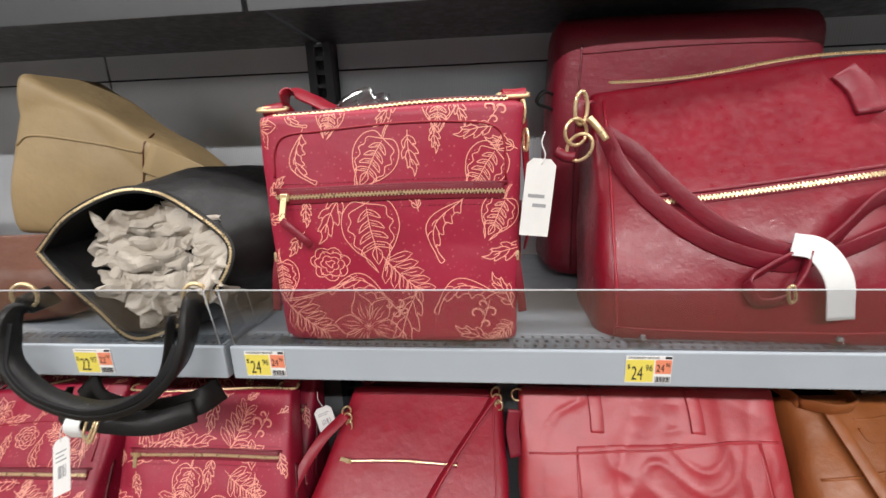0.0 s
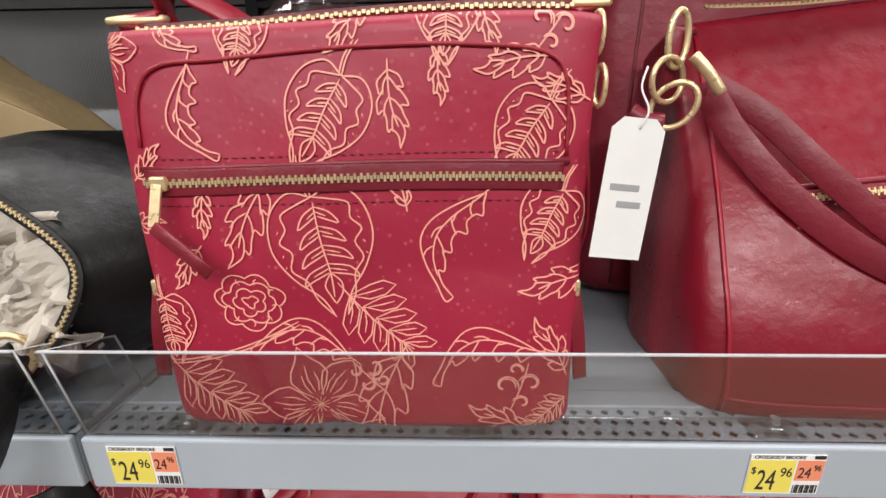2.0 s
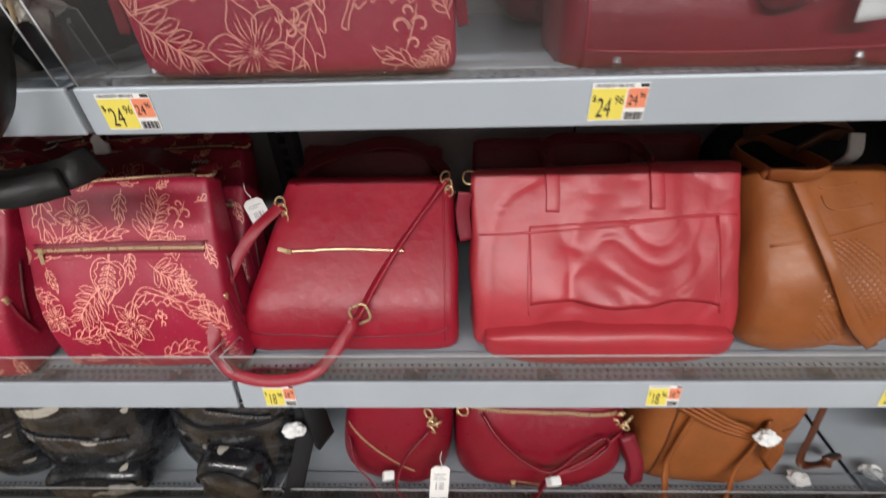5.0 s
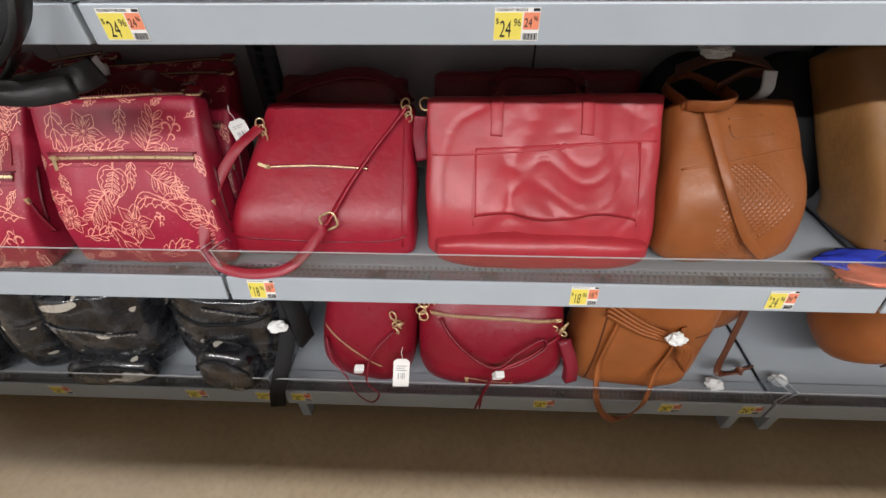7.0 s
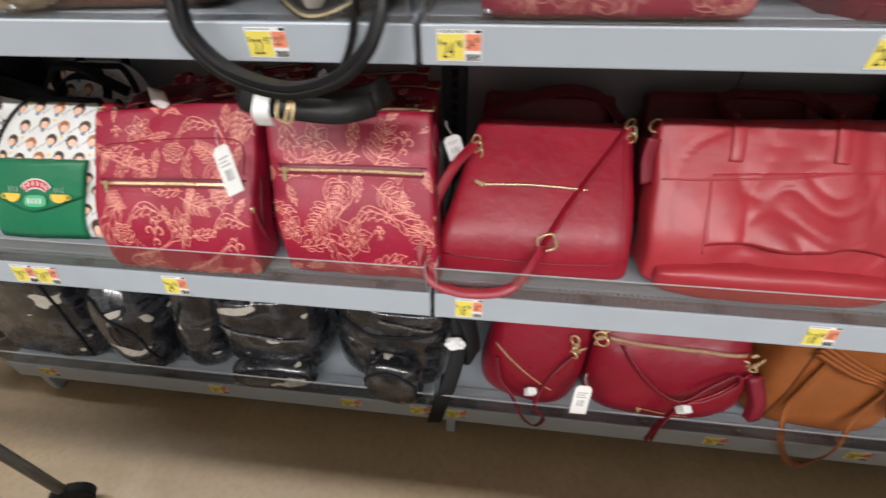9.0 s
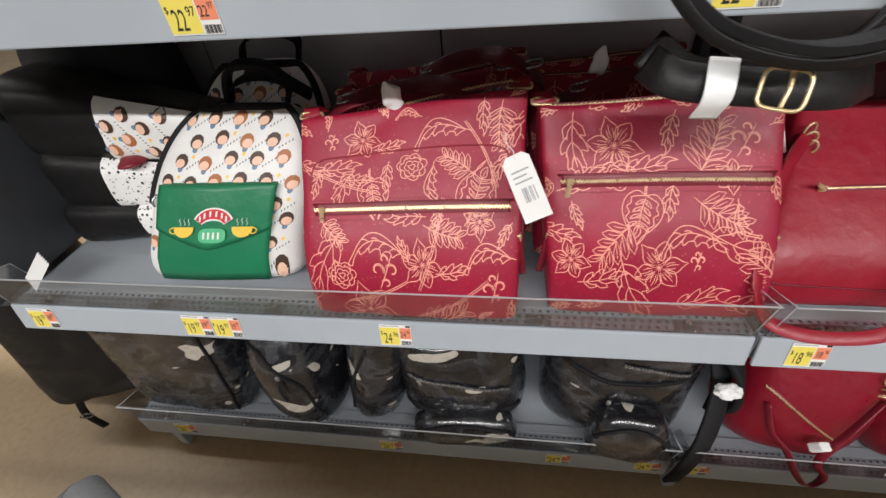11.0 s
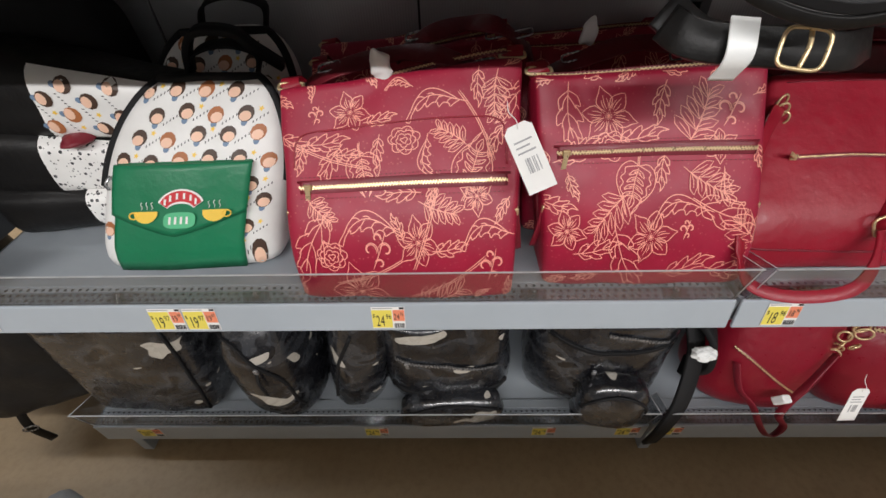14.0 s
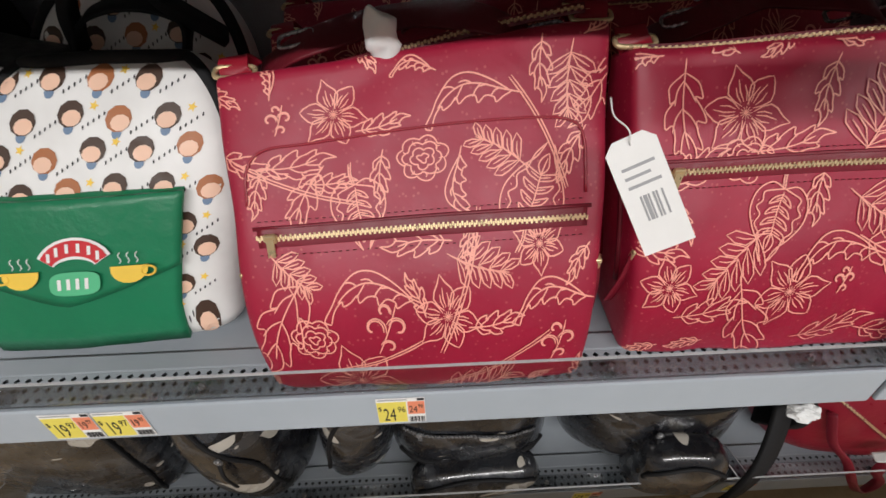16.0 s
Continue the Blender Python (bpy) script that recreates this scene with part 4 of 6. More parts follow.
def floral_fittings(ob, soft, zip_z, flap_z, zip_x0, zip_x1, flap=True, top_zip=True):
    hw = soft.size(0.9)[0]
    zipper(ob, front_line(soft, [(zip_x0, zip_z), ((zip_x0 + zip_x1) / 2, zip_z + 0.001), (zip_x1, zip_z)], 24, 0.0022), DEEP, 2, normal=soft.normal(zip_z), pull=0.026, tab=0.045, tab_to=(-0.1, -0.25, -1), width=0.016, pitch=0.002, tooth=0.0052)
    seam("zip_welt", soft, [(zip_x0 - 0.004, zip_z + 0.0085), (0, zip_z + 0.0095), (zip_x1 + 0.004, zip_z + 0.0085)], 0.0035, DEEP, ob, 0.001, 0.0026)
    if flap:
        w = soft.size(0.8)[0] * 0.86
        seam("pocket_welt", soft, [(-w - 0.004, flap_z - 0.05), (-w - 0.002, flap_z - 0.02), (-w + 0.012, flap_z - 0.003), (-w + 0.05, flap_z), (0, flap_z + 0.003), (w - 0.05, flap_z + 0.001), (w - 0.012, flap_z - 0.004), (w, flap_z - 0.02), (w + 0.002, flap_z - 0.06)], 0.0022, RED, ob, 0.0008, 0.0022)
    if top_zip:
        line = [soft.bend(x, -soft.size(0.93)[1] * 0.5, soft.h + soft.lift(x) * 1.6 - 0.001) for x in [-hw * 0.88 + hw * 1.76 * i / 40 for i in range(41)]]
        nx, ny, nz = soft.normal(soft.h)
        zipper(ob, line, WINE, 1, (nx, ny, nz + 0.3), pull=0, tape_side=(0, nz, -ny), width=0.008, pitch=0.0028, tooth=0.0034)
    for sx in (-1, 1):
        wrist_loop(ob, soft.bend(sx * hw * 0.93, 0.0, soft.h + soft.lift(sx * hw)), sx, RED)
        side_pocket(ob, soft, sx, soft.h * 0.42)
    stitch = bmesh.new()
    for k in (-1, 1):
        for i in range(46):
            x = zip_x0 + (zip_x1 - zip_x0) * (i + 0.2) / 46
            p = soft.at(x, zip_z + k * 0.0145, 0.0006)
            add_box(stitch, p - Vector((0.0014, 0.0004, 0.0003)), p + Vector((0.0014, 0.0004, 0.0003)))
    tagged(part("stitching", stitch, WINE, ob, smooth=False), kind="stuff")


floral_fittings(open_bag, BAG_OPEN, 0.178, 0.25, -0.13, 0.128)
strap("shoulder_strap", [(-0.13, 0.002, 0.285), (-0.12, 0.012, 0.296), (-0.1, 0.02, 0.288), (-0.07, 0.03, 0.274), (0.0, 0.035, 0.26), (0.08, 0.04, 0.27), (0.14, 0.03, 0.285), (0.152, 0.02, 0.26), (0.158, 0.022, 0.2), (0.165, 0.03, 0.14), (0.162, 0.05, 0.1)], 0.026, 0.003, (0.3, 1, 0.3), RED, open_bag)
for rx, rz in ((0.149, 0.262), (0.153, 0.232)):
    metal_ring("strap_ring", (rx, -0.012, rz), 0.0045, 0.012, 0.0018, open_bag, ax=(0.6, -1, 0))
wad = bmesh.new()
bmesh.ops.create_icosphere(wad, subdivisions=3, radius=0.02, matrix=pose(-0.035, 0.02, 0.28) @ Matrix.Diagonal((1.6, 0.8, 0.8, 1)))
for v in wad.verts:
    v.co += Vector((1, 1, 1)) * 0.012 * noise.noise(v.co * 70)
part("stuffing_film", wad, CLEAR, open_bag, "crumpled clear film stuffing", smooth=False)
open_tag = thing("hang_tag", "white card hang tag with thin grey lettering bars", "tag", pose(0.379, -0.006, 1.236, -3, 6, 4))
hang_tag(None, 0.031, 0.082, "", 0, open_tag, False)

# two crossbody bags that slump back on the middle shelf, and more of them behind
BAG_BRANCH = Soft(0.314, 0.1, 0.302, n=9, foot=0.035, ridge=0.5, wt=1.04, dt=0.55, belly=0.06, lean=34, s0=0.0, s1=0.5, wr=0.0045, seed=4, top=lambda x: 0.014 * x / 0.15 + 0.003 * math.sin(14 * x))
branch_bag = bag("crossbody_bag", BAG_BRANCH, pose(-0.49, 0.056, M_ + 0.003), FLORAL, "red crossbody bag printed with coral flower branches, slumped on the shelf", "crossbody bag", "red flowered bags", 96, 60)
print_on(BAG_BRANCH, branch_bag, layout_branch)
floral_fittings(branch_bag, BAG_BRANCH, 0.153, 0.232, -0.136, 0.142)
BAG_STAR = Soft(0.3, 0.105, 0.29, n=9, foot=0.035, ridge=0.5, wt=1.0, dt=0.5, belly=0.08, lean=25, s0=0.0, s1=0.5, skew=-0.03, wr=0.0045, seed=5, top=lambda x: 0.004 * math.sin(11 * x))
star_bag = bag("crossbody_bag", BAG_STAR, pose(-0.136, 0.08, M_ + 0.003, 0, 0, 0), FLORAL, "red crossbody bag printed with coral star flowers and one gold zip", "crossbody bag", "red flowered bags", 96, 60)
print_on(BAG_STAR, star_bag, layout_star)
floral_fittings(star_bag, BAG_STAR, 0.187, 0.262, -0.126, 0.135, False, True)
for src, px, py, rz in ((branch_bag, -0.48, 0.17, 2), (branch_bag, -0.5, 0.245, -4), (star_bag, -0.15, 0.19, -3), (star_bag, -0.17, 0.262, 3)):
    cp = copy_thing(src, pose(px, py, M_ + 0.003, -8, 0, rz))
    cp["label"] = "red flowered crossbody bag in the shade behind another"
for sx, sy, sz, ln in ((-0.49, 0.2, 0.83, 0.14), (-0.16, 0.22, 0.83, 0.13), (-0.4, 0.26, 0.85, 0.1)):
    st = thing("bag_strap", "folded wine red shoulder strap lying on flowered bags", "strap")
    strap("webbing", [(sx - ln, sy, sz - 0.02), (sx - ln * 0.6, sy - 0.02, sz + 0.012), (sx, sy + 0.02, sz + 0.018), (sx + ln * 0.5, sy - 0.02, sz + 0.022), (sx + ln, sy, sz - 0.02)], 0.03, 0.003, (0, 1, 0.4), WINE, st)
    for k in (-0.7, 0.45, 0.8):
        metal_ring("strap_slide", (sx + ln * k, sy - 0.012, sz + 0.012), 0.016, 0.007, 0.0016, st, (1, 0, 0.2), (0, 1, 0.5), NICKEL, 0.5)
for tx, ty, tz, tw in ((-0.513, 0.16, 0.853, 0.03), (-0.226, 0.24, 0.862, 0.024)):
    tie = thing("tissue_tie", "twist of white tissue tied round bag straps", "tissue")
    bm = bmesh.new()
    bmesh.ops.create_icosphere(bm, subdivisions=3, radius=tw, matrix=pose(tx, ty, tz) @ Matrix.Diagonal((0.42, 0.25, 0.9, 1)))
    for v in bm.verts:
        v.co += Vector((0.008, 0.006, 0.008)) * noise.noise(v.co * 60)
    part("tissue", bm, TISSUE, tie)
hang_tag(pose(-0.348, 0.05, 0.822, -36, -26, 4), 0.034, 0.082, "white card hang tag with barcode and grey print", 3)
hang_tag(pose(0.015, 0.2, 0.782, -20, -14, 20), 0.032, 0.045, "white card hang tag beside a flowered bag", 2)

# ---- upper shelf ----
def crumple(name, centre, size, material, parent, seed, amp=0.35, flat=True, sub=4):
    bm = bmesh.new()
    bmesh.ops.create_icosphere(bm, subdivisions=sub, radius=1.0)
    for v in bm.verts:
        p = v.co.copy()
        k = 1 + amp * noise.noise(p * 1.7 + Vector((seed, 0, 0))) + amp * 0.7 * abs(noise.noise(p * 4.1 + Vector((0, seed, 0))))
        v.co = Vector((p.x * size[0], p.y * size[1], p.z * size[2])) * k + Vector(centre)
    return part(name, bm, material, parent, smooth=not flat)


SATCHEL = Soft(0.4, 0.17, 0.328, n=7.5, wt=0.97, dt=0.45, belly=0.2, foot=0.07, lean=20, s0=0.0, s1=0.25, wr=0.006, freq=6, ridge=0.5, seed=2, top=lambda x: 0.012 * math.sin(8 * x) + 0.03 * x)
satchel = bag("satchel", SATCHEL, pose(0.655, 0.09, U_ - 0.008, 0, 0, -2), CHERRY, "red leather satchel with an open gold top zip and looped strap", "satchel", cols=110, rows=70)
for k, yy in ((0, -0.034), (1, 0.02)):
    tl = [SATCHEL.bend(x, yy + 0.008 * math.sin(12 * x + k) * (1 - 2 * k), 0.33 + SATCHEL.lift(x) + 0.004 * math.sin(20 * x + k)) for x in [-0.17 + 0.34 * i / 50 for i in range(51)]]
    zipper(satchel, tl, LINER if k == 0 else DEEP, 0, (0, -0.3, 1), pull=0, tape_side=(0, 1, 0.3), width=0.012, pitch=0.0022, tooth=0.006)
part("lining", strap_bm([SATCHEL.bend(x, -0.006, 0.328 + SATCHEL.lift(x)) for x in [-0.16 + 0.32 * i / 20 for i in range(21)]], 0.04, 0.002, (0, 1, 0)), LINER, satchel)
zipper(satchel, front_line(SATCHEL, [(-0.14, 0.146), (-0.01, 0.158), (0.125, 0.172)], 16, 0.002), DEEP, 1, normal=SATCHEL.normal(0.15), pull=0.022, tab_to=(0.3, -0.2, -1), pitch=0.0022, tooth=0.006)
seam("zip_welt", SATCHEL, [(-0.146, 0.155), (-0.01, 0.167), (0.13, 0.181)], 0.004, DEEP, satchel, 0.0008, 0.003)
seam("side_seam", SATCHEL, [(-0.178, 0.01), (-0.18, 0.1), (-0.178, 0.2), (-0.178, 0.305)], 0.003, RED, satchel, 0.0005, 0.003)
seam("base_seam", SATCHEL, [(-0.18, 0.02), (-0.06, 0.018), (0.06, 0.02), (0.18, 0.024)], 0.0022, RED, satchel, 0.0003, 0.002)
seam("pull_end", SATCHEL, [(0.1, 0.3), (0.115, 0.275), (0.12, 0.245)], 0.03, DEEP, satchel, 0.004, 0.006)
lug = Vector((-0.216, -0.006, 0.256))
strap("ring_lug", [lug + Vector((0.012, 0.014, 0.03)), lug + Vector((0.0, 0.0, 0.026)), lug, lug + Vector((0.004, 0.012, -0.02))], 0.016, 0.004, (1, 0.3, 0), DEEP, satchel)
metal_ring("d_ring", lug + Vector((-0.002, -0.006, 0.022)), 0.008, 0.019, 0.0024, satchel, (1, 0.3, 0))
metal_ring("o_ring", lug + Vector((-0.008, -0.012, -0.006)), 0.0155, 0.0155, 0.0022, satchel, (1, 0.5, 0))
metal_ring("o_ring", lug + Vector((-0.004, -0.018, -0.024)), 0.0155, 0.0155, 0.0022, satchel, (0.9, -0.4, 0.2))
tube("swivel_hook", [lug + Vector((0.006, -0.016, 0.01)), lug + Vector((0.016, -0.02, -0.002)), lug + Vector((0.026, -0.022, -0.016))], 0.0042, GOLD, satchel)
tube("strap_tab_left", [lug + Vector((-0.03, -0.006, -0.028)), lug + Vector((-0.02, -0.01, -0.034)), lug + Vector((-0.008, -0.012, -0.036))], 0.007, DEEP, satchel)
sp = [SATCHEL.at(x, z, o) for x, z, o in ((-0.186, 0.248, 0.02), (-0.17, 0.2, 0.014), (-0.135, 0.145, 0.008), (-0.08, 0.098, 0.006), (-0.015, 0.074, 0.006), (0.02, 0.076, 0.008), (0.045, 0.1, 0.016), (0.085, 0.138, 0.022), (0.135, 0.15, 0.016))]
strap("strap", sp, 0.02, 0.003, (0.35, -0.1, 1), DEEP, satchel)
sp = [SATCHEL.at(x, z, o) for x, z, o in ((-0.186, 0.248, 0.022), (-0.15, 0.212, 0.018), (-0.112, 0.16, 0.014), (-0.062, 0.112, 0.01), (-0.004, 0.084, 0.01), (0.04, 0.082, 0.012), (0.085, 0.1, 0.016), (0.135, 0.122, 0.012))]
strap("strap", sp, 0.018, 0.003, (0.35, -0.1, 1), DEEP, satchel)
sp = [SATCHEL.at(x, z, o) for x, z, o in ((0.0, 0.08, 0.014), (-0.025, 0.068, 0.012), (-0.042, 0.057, 0.01), (-0.034, 0.044, 0.01), (-0.01, 0.046, 0.012), (0.006, 0.062, 0.016), (0.015, 0.084, 0.018))]
strap("strap_end", sp, 0.012, 0.003, (0.3, -0.4, 1), DEEP, satchel)
metal_ring("strap_buckle", SATCHEL.at(-0.006, 0.05, 0.02), 0.004, 0.012, 0.0018, satchel, (0.7, 0, 0.7), (-0.4, -0.3, 0.8), None, 0.6)
tie = thing("tissue_tie", "strip of white tissue wrapped round a red strap", "tissue", satchel.matrix_world.copy())
part("tissue", strap_bm(smooth_line([SATCHEL.at(0.0, 0.092, 0.016), SATCHEL.at(0.02, 0.084, 0.024), SATCHEL.at(0.036, 0.06, 0.024), SATCHEL.at(0.042, 0.034, 0.018)], 8), 0.026, 0.002, (0.8, 0, 0.5)), TISSUE, tie)

TALL = Soft(0.41, 0.16, 0.412, n=5, wt=0.96, dt=0.9, belly=0.04, foot=0.06, crown=0.1, wr=0.005, freq=5, seed=3)
tall = bag("handbag", TALL, pose(0.627, 0.315, U_ + 0.002, 2, 0, 2), DEEP, "deep red leather bag standing on end behind a satchel", "handbag")
seam("side_seam", TALL, [(-0.165, 0.02), (-0.168, 0.2), (-0.163, 0.395)], 0.003, WINE, tall)
seam("base_seam", TALL, [(-0.165, 0.355), (0.0, 0.36), (0.17, 0.358)], 0.002, WINE, tall)
strap("handle", [(-0.19, -0.03, 0.3), (-0.215, -0.05, 0.305), (-0.225, -0.05, 0.29), (-0.2, -0.04, 0.28)], 0.012, 0.004, (0, 1, 0.2), BLACK, tall)
dusk = Soft(0.3, 0.15, 0.36, n=3, wt=0.8, crown=0.4, seed=13)
bag("handbag", dusk, pose(1.04, 0.24, U_ + 0.002), BLACK, "black leather handbag on the upper shelf beside a satchel", "handbag")

# tan bag lying on its side, opening to the right
TANB = Soft(0.26, 0.17, 0.35, n=9, wt=0.24, dt=0.3, belly=0.06, foot=0.03, wr=0.011, freq=7, ridge=0.5, seed=14)
tan = bag("tote_bag", TANB, pose(-0.4, 0.22, U_ + 0.235, 0, 107, 0), TAN, "tan canvas tote lying on its side on the upper shelf", "tote bag", cols=96, rows=64)
seam("front_patch", TANB, [(0.085, 0.185), (0.0, 0.188), (-0.085, 0.185)], 0.002, CHOCO, tan, 0.0006, 0.002)
seam("edge_seam", TANB, [(-0.02, 0.01), (-0.04, 0.03), (-0.05, 0.1), (-0.055, 0.185)], 0.003, TAN, tan, 0.0006, 0.003)
seam("top_patch", TANB, [(-0.05, 0.192), (-0.035, 0.26), (-0.02, 0.32)], 0.05, TAN, tan, 0.001, 0.003)
bm = bmesh.new()
bmesh.ops.create_uvsphere(bm, u_segments=12, v_segments=8, radius=0.0055, matrix=Matrix.Translation(TANB.at(-0.012, 0.333, 0.003)))
part("rivet", bm, GOLD, tan)

# black bag lying open with paper stuffing
black = thing("handbag", "black leather handbag lying open with gold zip and thick handle", "handbag")
MOUTH = Vector((-0.118, 0.02, 1.12))
mouth_pts = [(-0.262, 0.025, 1.133), (-0.214, 0.03, 1.178), (-0.15, 0.04, 1.207), (-0.1, 0.045, 1.206), (-0.045, 0.03, 1.184), (0.008, 0.017, 1.142), (-0.008, 0.004, 1.092), (-0.06, 0.0, 1.046), (-0.131, 0.0, 1.024), (-0.175, 0.002, 1.064), (-0.222, 0.012, 1.1), (-0.262, 0.025, 1.133)]
rim = smooth_line(mouth_pts, 7)[:-1]


def sack():
    """The body behind the mouth: wide at the rim, bulging, closed at the back."""
    bm = bmesh.new()
    rings = []
    for k in range(15):
        f = k / 14
        grow = (1.0 + 0.16 * math.sin(math.pi * min(1, f * 1.25))) * (1 if f < 0.7 else math.sqrt(max(0.02, 1 - ((f - 0.7) / 0.3) ** 2)))
        ring = []
        for p in rim:
            q = MOUTH + (p - MOUTH) * grow + Vector((0.12 * f, 0.24 * f, 0.02 * f))
            q += Vector((0, 0, 1)) * 0.008 * noise.noise(q * 16)
            q.z = max(q.z, U_ + 0.002)
            q.x = min(q.x, 0.062)
            ring.append(bm.verts.new(q))
        rings.append(ring)
    grid_faces(bm, rings, True)
    bm.faces.new(rings[-1])
    return bm


part("body", sack(), BLACK, black)
bm = bmesh.new()
rows = []
for k in range(6):
    f = k / 5
    rows.append([bm.verts.new(MOUTH + (p - MOUTH) * (1.0 - 0.14 * f) + Vector((0, 0.002 + 0.1 * f, 0))) for p in rim])
grid_faces(bm, rows, True)
part("lining", bm, WEB, black)
zl = [MOUTH + (p - MOUTH) * 1.0 + Vector((0, -0.003, 0)) for p in rim + rim[:1]]
zipper(black, zl, BLACK, 0, (0, -1, 0.3), pull=0, pitch=0.002, width=0.01, tooth=0.0036)
def paper_sheet(c, sx, sz, k):
    """One folded sheet with sharp creases and a torn outline."""
    bm = bmesh.new()
    rows = []
    n = 24
    for j in range(n):
        row = []
        for i in range(n):
            u, v = 2 * i / (n - 1) - 1, 2 * j / (n - 1) - 1
            r = 1 + 0.3 * noise.noise(Vector((u * 2, v * 2, k * 3.1)))
            p = Vector((u * 1.15, v * 1.15, k * 5.7))
            fold = abs(noise.noise(p)) * 1.2 + 0.6 * abs(noise.noise(p * 2.3 + Vector((4, 0, 0)))) - 0.3
            q = Vector((u * sx * r + 0.012 * noise.noise(p * 1.7), -0.024 * fold + 0.012 * (u * u + v * v), v * sz * r + 0.012 * noise.noise(p * 1.9)))
            row.append(bm.verts.new(pose(*c, 18 * math.sin(k * 2.3), 0, 30 * math.sin(k * 1.7)) @ q))
        rows.append(row)
    grid_faces(bm, rows)
    return part("paper_sheet", bm, PAPER, paper, smooth=False)


paper = thing("packing_paper", "crumpled kraft packing paper stuffed inside a black bag", "packing paper")
k = 0
for cx, cy, cz, sx, sz in ((-0.19, 0.03, 1.125, 0.045, 0.035), (-0.15, 0.035, 1.15, 0.06, 0.04), (-0.1, 0.04, 1.165, 0.06, 0.035), (-0.055, 0.025, 1.15, 0.055, 0.035), (-0.12, 0.02, 1.115, 0.065, 0.045), (-0.155, 0.01, 1.09, 0.05, 0.03), (-0.09, 0.005, 1.075, 0.055, 0.035), (-0.03, -0.005, 1.115, 0.042, 0.038), (-0.012, -0.012, 1.1, 0.032, 0.032), (-0.12, 0.0, 1.06, 0.035, 0.028)):
    paper_sheet((cx * 0.95 - 0.006, cy + 0.02, cz - 0.006), sx * 0.82, sz * 0.85, k)
    k += 1
strap("handle_band", [(-0.255, 0.02, 1.075), (-0.26, -0.025, 1.07), (-0.262, -0.04, 1.04), (-0.252, -0.052, 1.01), (-0.212, -0.06, 0.976), (-0.145, -0.064, 0.96), (-0.082, -0.06, 0.974), (-0.044, -0.052, 1.005), (-0.03, -0.04, 1.04), (-0.03, -0.02, 1.075), (-0.04, 0.03, 1.09)], 0.026, 0.009, (0, 1, 0.25), BLACK, black, "thick padded handle", per=12)
strap("handle_seam", [(-0.256, -0.038, 1.06), (-0.256, -0.05, 1.03), (-0.245, -0.063, 1.008), (-0.21, -0.072, 0.982), (-0.145, -0.077, 0.967), (-0.086, -0.073, 0.98), (-0.05, -0.064, 1.008), (-0.034, -0.052, 1.04)], 0.003, 0.008, (0, 1, 0.25), WEB, black, per=12)
for hx in (-0.258, -0.03):
    metal_ring("handle_ring", (hx, -0.012, 1.085), 0.013, 0.016, 0.0026, black, (1, 0.4, 0))
belt = thing("bag_strap", "folded black leather strap with gold buckle and white tie", "strap", pose(0.0, 0.03, 0.002))
strap("strap_fold", [(-0.24, -0.04, 0.94), (-0.22, -0.062, 0.932), (-0.16, -0.072, 0.928), (-0.1, -0.066, 0.922), (-0.062, -0.04, 0.922)], 0.03, 0.008, (0, 0.55, 1), BLACK, belt)
strap("strap_fold", [(-0.235, -0.015, 0.945), (-0.2, -0.036, 0.925), (-0.13, -0.045, 0.92), (-0.07, -0.03, 0.925), (-0.05, 0.0, 0.93)], 0.034, 0.006, (0, 0.7, 1), BLACK, belt)
strap("tie_band", [(-0.197, -0.076, 0.905), (-0.195, -0.084, 0.926), (-0.191, -0.066, 0.95)], 0.022, 0.002, (1, 0, 0.1), TISSUE, belt)
metal_ring("buckle", (-0.156, -0.095, 0.935), 0.015, 0.0145, 0.0016, belt, (0.85, -0.5, 0), (0.2, 0.5, 1), None, 0.45)
tube("buckle_pin", [(-0.15, -0.084, 0.949), (-0.152, -0.094, 0.937), (-0.157, -0.101, 0.922)], 0.0018, GOLD, belt)
strap("strap_drop", [(-0.06, -0.05, 1.06), (-0.075, -0.055, 1.0), (-0.1, -0.058, 0.96), (-0.13, -0.055, 0.938)], 0.012, 0.004, (0.3, 1, 0), BLACK, belt)

# farther along the upper shelf
CLAY = Soft(0.3, 0.16, 0.11, seed=16, lean=20, wr=0.008)
bag("handbag", CLAY, pose(-0.42, 0.11, U_ + 0.002, 0, 0, 6), CHOCO, "brown leather handbag lying at the front of the shelf", "handbag")
BRN = Soft(0.36, 0.17, 0.24, seed=17, wr=0.006)
bag("handbag", BRN, pose(-0.93, 0.14, U_ + 0.002), CHOCO, "dark brown leather handbag near the end of the upper shelf", "handbag")
fluff = thing("plush_charm", "cream fluffy pompom charm on the upper shelf", "charm")
bm = bmesh.new()
bmesh.ops.create_icosphere(bm, subdivisions=4, radius=0.045, matrix=pose(-0.52, 0.02, U_ + 0.035) @ Matrix.Diagonal((1.5, 0.5, 0.7, 1)))
for v in bm.verts:
    v.co += (v.co - Vector((-0.52, 0.02, U_ + 0.035))) * 0.25 * noise.noise(v.co * 300)
part("pompom", bm, LINER, fluff)
clip = thing("silver_card", "folded pale card lying on the upper shelf edge", "card", pose(-0.66, 0.02, U_ + 0.006, 30, 0, 12))
boxed("card", (-0.035, -0.02, 0.0), (0.035, 0.02, 0.0012), CARD, clip)

